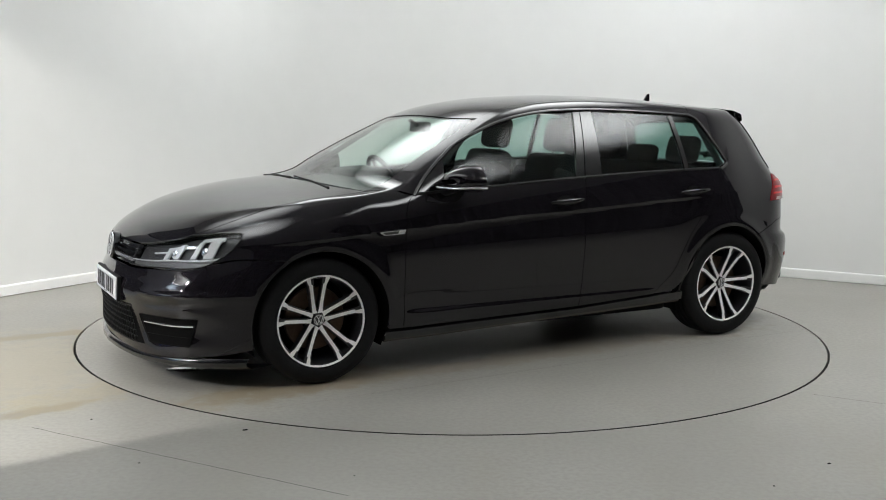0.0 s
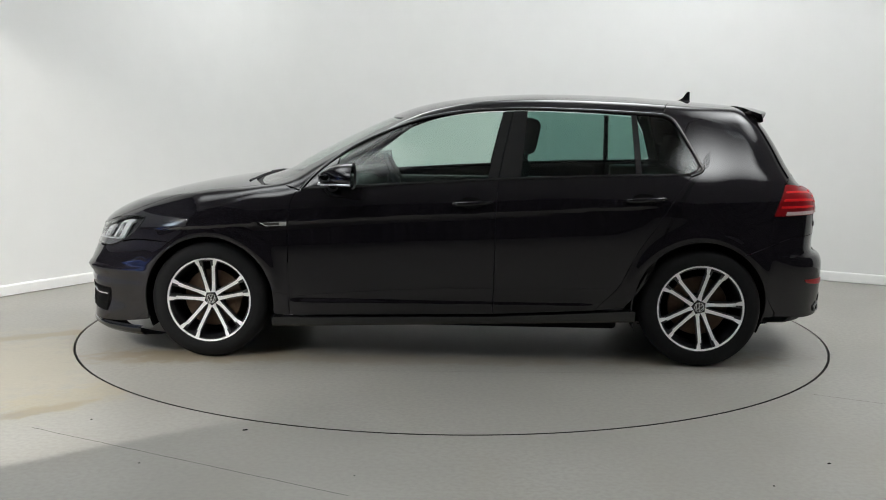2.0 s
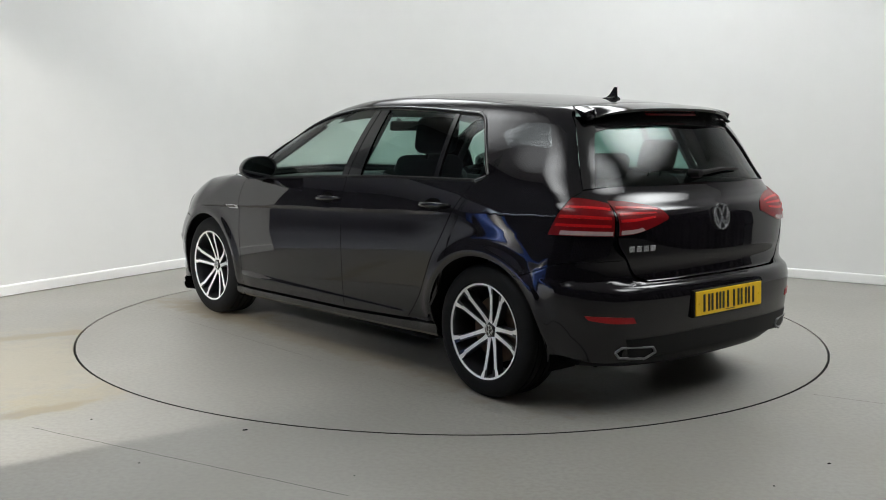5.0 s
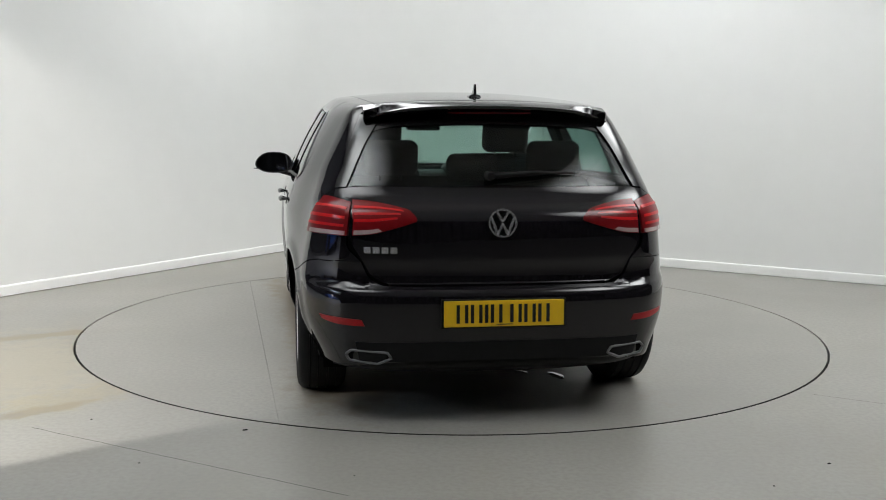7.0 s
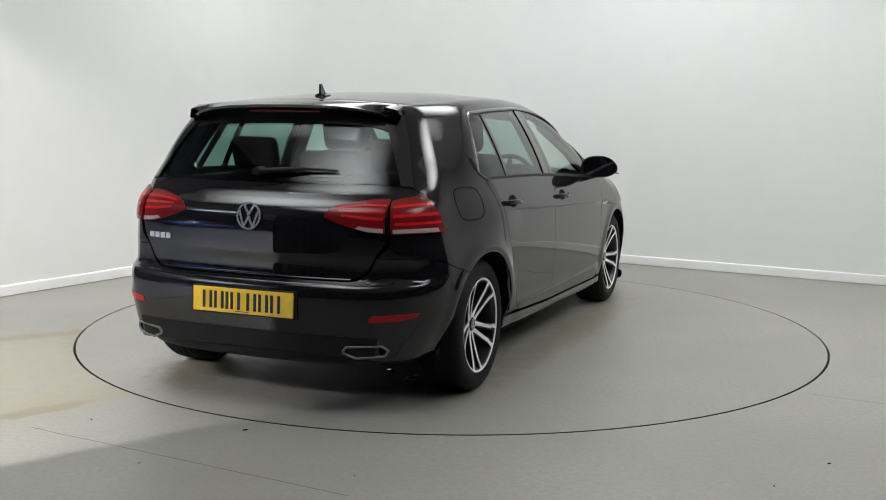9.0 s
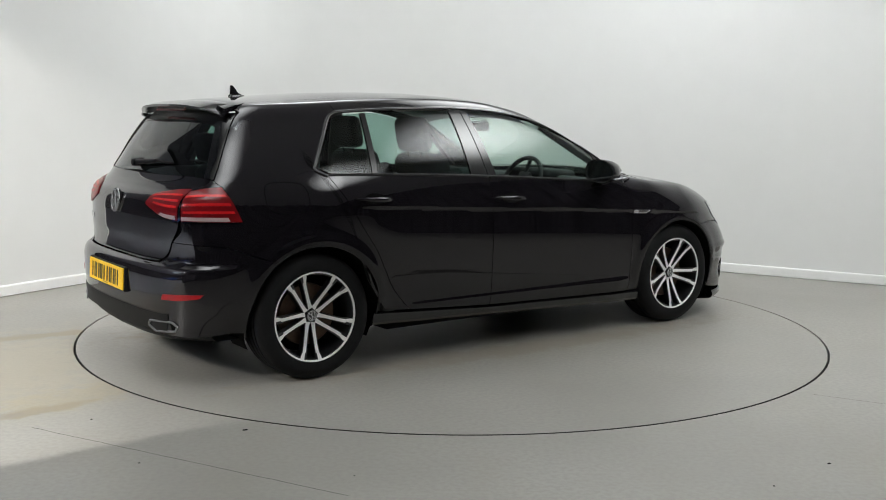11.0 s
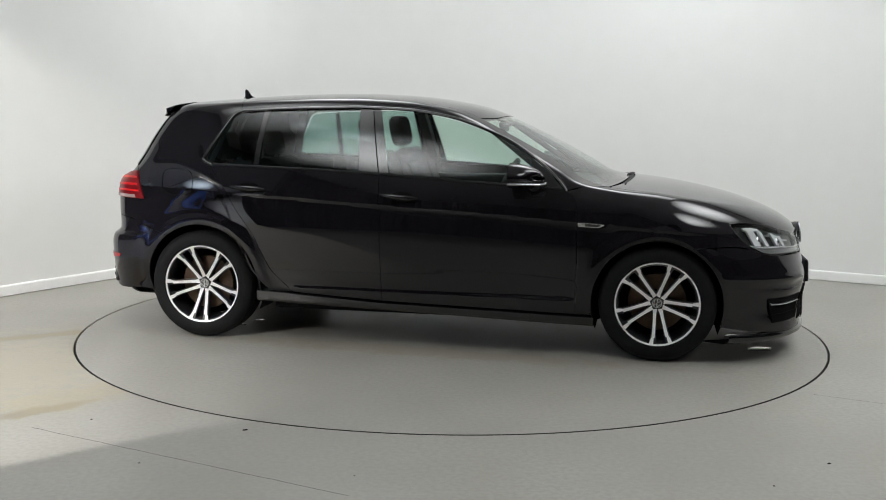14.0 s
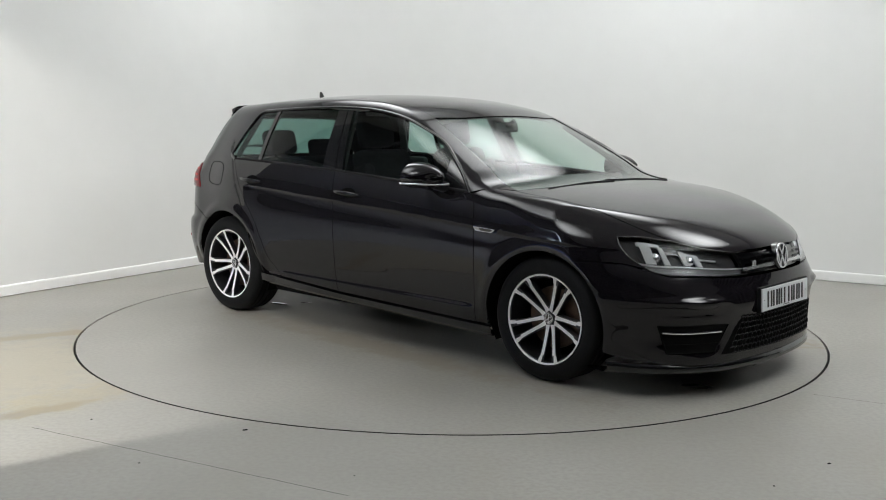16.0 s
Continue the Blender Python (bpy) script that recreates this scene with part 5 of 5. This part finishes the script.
def cabin(car):
    bm = bmesh.new()
    box(bm, (1.75, 1.50, .03), (-.05, 0, .27))
    box(bm, (.9, 1.08, .03), (-1.4, 0, .27))
    for s in (-1, 1):
        box(bm, (.75, .05, .34), (-1.40, s * .72, .83), (s * 6, 0, 0), bevel=.02)
    for s in (-1, 1):
        box(bm, (1.72, .05, .62), (-.10, s * .79, .60), (s * 5, 0, 0), bevel=.02)
    box(bm, (.04, 1.40, .62), (-1.86, 0, .62), bevel=.01)
    part("cabin_tub", bm, TRIM, car, "dark cabin floor and door linings")
    for s in (-1, 1):
        e = bmesh.new()
        cushion(e, (.52, .50, .16), (.02, s * .37, .47), (0, -6, 0), .05)
        for d in (-1, 1):
            cushion(e, (.48, .09, .20), (.02, s * .37 + d * .23, .50), (0, -6, d * -3), .04)
        seat = part("front_seat", e, FABRIC, car, "dark fabric front seat", smooth=True)
        e = bmesh.new()
        cushion(e, (.13, .44, .62), (-.31, s * .37, .80), (0, -20, 0), .055)
        for d in (-1, 1):
            cushion(e, (.16, .09, .50), (-.27, s * .37 + d * .21, .77), (0, -20, 0), .04)
        part("backrest", e, FABRIC, seat, smooth=True)
        e = bmesh.new()
        cushion(e, (.10, .27, .20), (-.455, s * .37, 1.205), (0, -12, 0), .045)
        for d in (-.06, .06):
            rod(e, (-.43, s * .37 + d, 1.02), (-.45, s * .37 + d, 1.14), .007)
        part("headrest", e, FABRIC, seat, "dark headrest on two posts", smooth=True)
    e = bmesh.new()
    cushion(e, (.50, 1.24, .18), (-.93, 0, .47), (0, -6, 0), .05)
    bench = part("rear_seat", e, FABRIC, car, "dark fabric rear bench seat", smooth=True)
    e = bmesh.new()
    cushion(e, (.14, 1.22, .58), (-1.23, 0, .74), (0, -22, 0), .05)
    part("backrest", e, FABRIC, bench, smooth=True)
    for y in (-.40, 0, .40):
        e = bmesh.new()
        cushion(e, (.09, .26, .17 if y else .13), (-1.375, y, 1.115 if y else 1.07), (0, -14, 0), .04)
        for d in (-.05, .05):
            rod(e, (-1.34, y + d, .98), (-1.37, y + d, 1.06), .006)
        part("headrest", e, FABRIC, bench, "dark rear headrest", smooth=True)
    e = bmesh.new()
    box(e, (.42, 1.42, .22), (.66, 0, .83), (0, 6, 0), bevel=.06, seg=4)
    box(e, (.30, .26, .40), (.46, 0, .62), (0, 20, 0), bevel=.03)
    cushion(e, (.24, .40, .07), (.53, -.37, .955), (0, 4, 0), .03)
    part("dashboard", e, TRIM, car, "dark moulded dashboard", smooth=True)
    e = bmesh.new()
    lathe(e, [(.172 + .014 * math.cos(a), .014 * math.sin(a)) for a in np.linspace(0, 2 * math.pi, 13)], 40, "Z")
    box(e, (.16, .10, .04), (0, 0, -.015), bevel=.015)
    for a in (0, 180, 270):
        box(e, (.13, .028, .018), (.10 * math.cos(radians(a)), .10 * math.sin(radians(a)), -.01), (0, 0, a), bevel=.006)
    w = part("steering_wheel", e, TRIM, car, "dark three-spoke steering wheel", smooth=True)
    w.matrix_basis = pose(.36, -.37, .90, 0, -64, 0)
    e = bmesh.new()
    box(e, (.035, .22, .062), (.30, 0, 1.245), (0, -12, 0), bevel=.014, seg=3)
    rod(e, (.31, 0, 1.25), (.37, 0, 1.285), .012)
    part("rear_view_mirror", e, TRIM, car, "dark interior mirror", smooth=True)
    # headliner and inner pillars
    xs, ys = np.linspace(.27, -1.60, 24), np.linspace(-.53, .53, 13)
    v = [(x, y, float(top_height(np.array(x), np.array(y))) - .035) for x in xs for y in ys]
    f = [(i * 13 + j, i * 13 + j + 1, (i + 1) * 13 + j + 1, (i + 1) * 13 + j) for i in range(23) for j in range(12)]
    raw("headliner", v, f, LINER, car, "pale grey headliner")
    for mir in (False, True):
        for (x0, z0), (x1, z1), w in (((-.30, .98), (-.37, 1.34), .07), ((.70, .96), (.30, 1.26), .035), ((-1.33, 1.03), (-1.24, 1.32), .05)):
            a, b = S((x0, z0), (x1, z1))
            bm = bmesh.new()
            p, q = Vector(a) - Vector((0, .045, 0)), Vector(b) - Vector((0, .045, .01))
            d = (q - p)
            m = Matrix.Translation((p + q) / 2) @ d.to_track_quat("Z", "Y").to_matrix().to_4x4() @ Matrix.Diagonal((w, .03, d.length, 1))
            vs = bmesh.ops.create_cube(bm, size=1, matrix=m)["verts"]
            if mir:
                for vv in vs:
                    vv.co.y *= -1
            part("inner_pillar", bm, TRIM, car, "dark inner pillar trim")


# ---------------------------------------------------------------- car and turntable
def build_car():
    car = new("car")
    tagged(car, "glossy black five-door hatchback with twin-spoke alloy wheels on a turntable", "car")
    body_panels(car)
    side_glass(car)
    lower_trim(car)
    wheels(car)
    headlights(car)
    grilles(car)
    tail_lights(car)
    plates_and_badges(car)
    for mir in (False, True):
        door_mirror(car, mir)
    handles(car)
    roof_fittings(car)
    cabin(car)
    return car


def build_turntable():
    """Two half plates that meet in a fine joint, and a dark steel edge band."""
    t = new("turntable")
    r, cut = 2.240, 1.19
    for name, keep in (("top_plate", 1), ("top_plate", -1)):
        a0 = math.acos(cut / r)
        ang = np.linspace(-a0, a0, 60) if keep > 0 else np.linspace(a0, 2 * math.pi - a0, 140)
        gap = .0007 * keep
        out = [(r * math.cos(a) + gap, r * math.sin(a)) for a in ang]
        c, sn = math.cos(radians(93)), math.sin(radians(93))
        out = [(x * c - y * sn, x * sn + y * c) for x, y in out]
        bm = bmesh.new()
        prism(bm, out, -.04, 0, "xy")
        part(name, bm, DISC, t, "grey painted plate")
    bm = bmesh.new()
    lathe(bm, [(2.2405, -.05), (2.2405, -.001), (2.2425, -.001), (2.2425, -.05)], 160, "Z")
    part("edge_band", bm, SEAM, t, "dark steel edge band")
    return tagged(t, "round grey painted turntable set flush into the floor", "turntable")


def puddle(at, size, turn):
    """A thin pool of water with a ragged edge."""
    bm = bmesh.new()
    n = 40
    rim, top = [], []
    for i in range(n):
        a = 2 * math.pi * i / n
        r = 1 + .35 * noise.noise(Vector((math.cos(a) * 1.7 + at[0] * 5, math.sin(a) * 1.7, at[1] * 3)))
        x, y = size[0] * r * math.cos(a), size[1] * r * math.sin(a)
        rim.append(bm.verts.new((x, y, .0003)))
        top.append(bm.verts.new((x * .93, y * .93, .0016)))
    bm.faces.new(top)
    for i in range(n):
        bm.faces.new((rim[i], rim[(i + 1) % n], top[(i + 1) % n], top[i]))
    return tagged(part("water_puddle", bm, WATER, smooth=True), "thin drip of water on the turntable", "puddle", "water drips under the car"), pose(*at, 0, 0, 0, turn)


def chip(at, size, turn):
    bm = bmesh.new()
    box(bm, size, (0, 0, size[2] / 2), bevel=size[2] * .3, seg=1)
    ob = tagged(part("dirt_chip", bm, DARK), "small dark chip of dirt on the floor", "dirt", "dirt chips on the floor")
    ob.matrix_basis = pose(*at, 0, 0, 0, turn)


def parked_car(at, heading, mat, label):
    """A plain hatchback in the hall, from sections along its length."""
    e = new("parked_car")
    belt = spline([(2.1, .66), (1.9, .74), (1.0, .92), (-1.6, 1.0), (-2.05, .95)])
    wide = spline([(2.1, .62), (1.8, .82), (1.0, .88), (-1.4, .88), (-1.9, .82), (-2.05, .72)])
    roof = spline([(1.0, .93), (.25, 1.36), (-.4, 1.45), (-1.4, 1.40), (-1.75, 1.25), (-2.0, .97)])
    v, f = [], []
    xs = np.linspace(2.1, -2.05, 40)
    for x in xs:
        w, b = float(wide(x)), float(belt(x))
        half = [(0, .2), (w * .9, .2), (w, .35), (w + .01, .62), (w - .02, b - .05), (w - .09, b), (0, b + .03)]
        v += [(x, y, z) for y, z in half] + [(x, -y, z) for y, z in half[1:-1][::-1]]
    m = len(v) // len(xs)
    for k in range(len(xs) - 1):
        f += [(m * k + i, m * k + (i + 1) % m, m * k + m + (i + 1) % m, m * k + m + i) for i in range(m)]
    f += [tuple(range(m))[::-1], tuple(range(m * 39, m * 40))]
    raw("body", v, f, mat, e)
    v, f = [], []
    xs = np.linspace(.98, -1.98, 30)
    for x in xs:
        w, b, t = float(wide(x)), float(belt(x)), max(float(roof(x)), float(belt(x)) + .01)
        half = [(w - .09, b - .01), (w - .20, b + (t - b) * .75), (w - .26, t - .04 * (t - b) / .45), (0, t)]
        v += [(x, y, z) for y, z in half] + [(x, -y, z) for y, z in half[:-1][::-1]]
    for k in range(29):
        f += [(7 * k + i, 7 * k + i + 1, 7 * k + 8 + i, 7 * k + 7 + i) for i in range(6)]
    glazing = [q for q in f if (q[0] % 7) in (0, 5)]
    raw("windows", v, glazing, GLOSS_BLACK, e, "dark window band")
    raw("roof", v, [q for q in f if q not in glazing], mat, e)
    for x in (1.28, -1.3):
        for s in (-1, 1):
            bm = bmesh.new()
            lathe(bm, [(.001, .09), (.20, .09), (.22, .105), (.30, .10), (.315, .07), (.315, -.09)], 32)
            w = part("wheel", bm, RUBBER, e, smooth=True)
            w.matrix_basis = pose(x, s * .80, .315, 0, 0, 0 if s > 0 else 180)
    e.matrix_basis = pose(*at, 0, 0, 0, heading)
    return tagged(e, label, "car", "cars parked in the hall")


BLUE_PAINT = material("blue_car_paint", (0.03, 0.10, 0.42), 0.35, 0.2, 1.0, 500, 0.2)
NAVY_PAINT = material("navy_car_paint", (0.02, 0.03, 0.075), 0.35, 0.2, 1.0, 500, 0.2)
parked_car((-9.3, -4.6), 95, BLUE_PAINT, "blue hatchback parked in the hall outside the studio")
parked_car((-9.6, -9.6), 80, NAVY_PAINT, "dark blue hatchback parked in the hall outside the studio")
car = build_car()
table = build_turntable()
puddles = [puddle((1.86, -.24), (.07, .045), 20), puddle((1.80, .40), (.09, .04), -30), puddle((1.72, .08), (.05, .03), 50), puddle((-1.32, -.32), (.07, .03), 10), puddle((-1.22, -.16), (.04, .02), 40)]
for place, size, turn in (((-.86, -2.22), (.022, .007, .004), 20), ((-1.55, -2.10), (.008, .006, .003), 60), ((1.47, -2.55), (.012, .01, .003), 10), ((1.18, -2.80), (.007, .006, .002), 0), ((-1.18, -2.64), (.006, .005, .002), 45), ((-.35, -2.75), (.006, .004, .002), 15)):
    chip(place, size, turn)

# seconds and heading of the car, degrees
TURN = [(0.0, 208.72), (0.5, 201.13), (1.0, 193.04), (1.5, 185.54), (2.0, 177.57), (2.5, 170.35), (3.0, 162.03), (3.5, 154.54), (4.1, 145.2), (4.75, 135.2), (5.4, 125.1), (6.0, 115.82),
        (6.5, 108.14), (7.0, 99.95), (7.5, 92.25), (8.0, 84.0), (8.5, 76.33), (9.0, 68.03), (9.5, 60.33), (10.1, 50.9), (10.75, 40.7), (11.4, 30.5), (12.0, 21.11),
        (12.5, 13.39), (13.0, 4.87), (13.5, -2.78), (14.0, -10.72), (14.5, -18.15), (15.0, -26.1), (15.5, -33.78), (16.0, -41.98)]
OFFSET = pose(0, .142, .001)


def motions():
    walk(car, [(t, pose(0, 0, 0, 0, 0, a) @ OFFSET) for t, a in TURN])
    walk(table, [(t, pose(0, 0, 0, 0, 0, a)) for t, a in TURN])
    for pool, place in puddles:
        walk(pool, [(t, pose(0, 0, 0, 0, 0, a) @ place) for t, a in TURN])


motions()
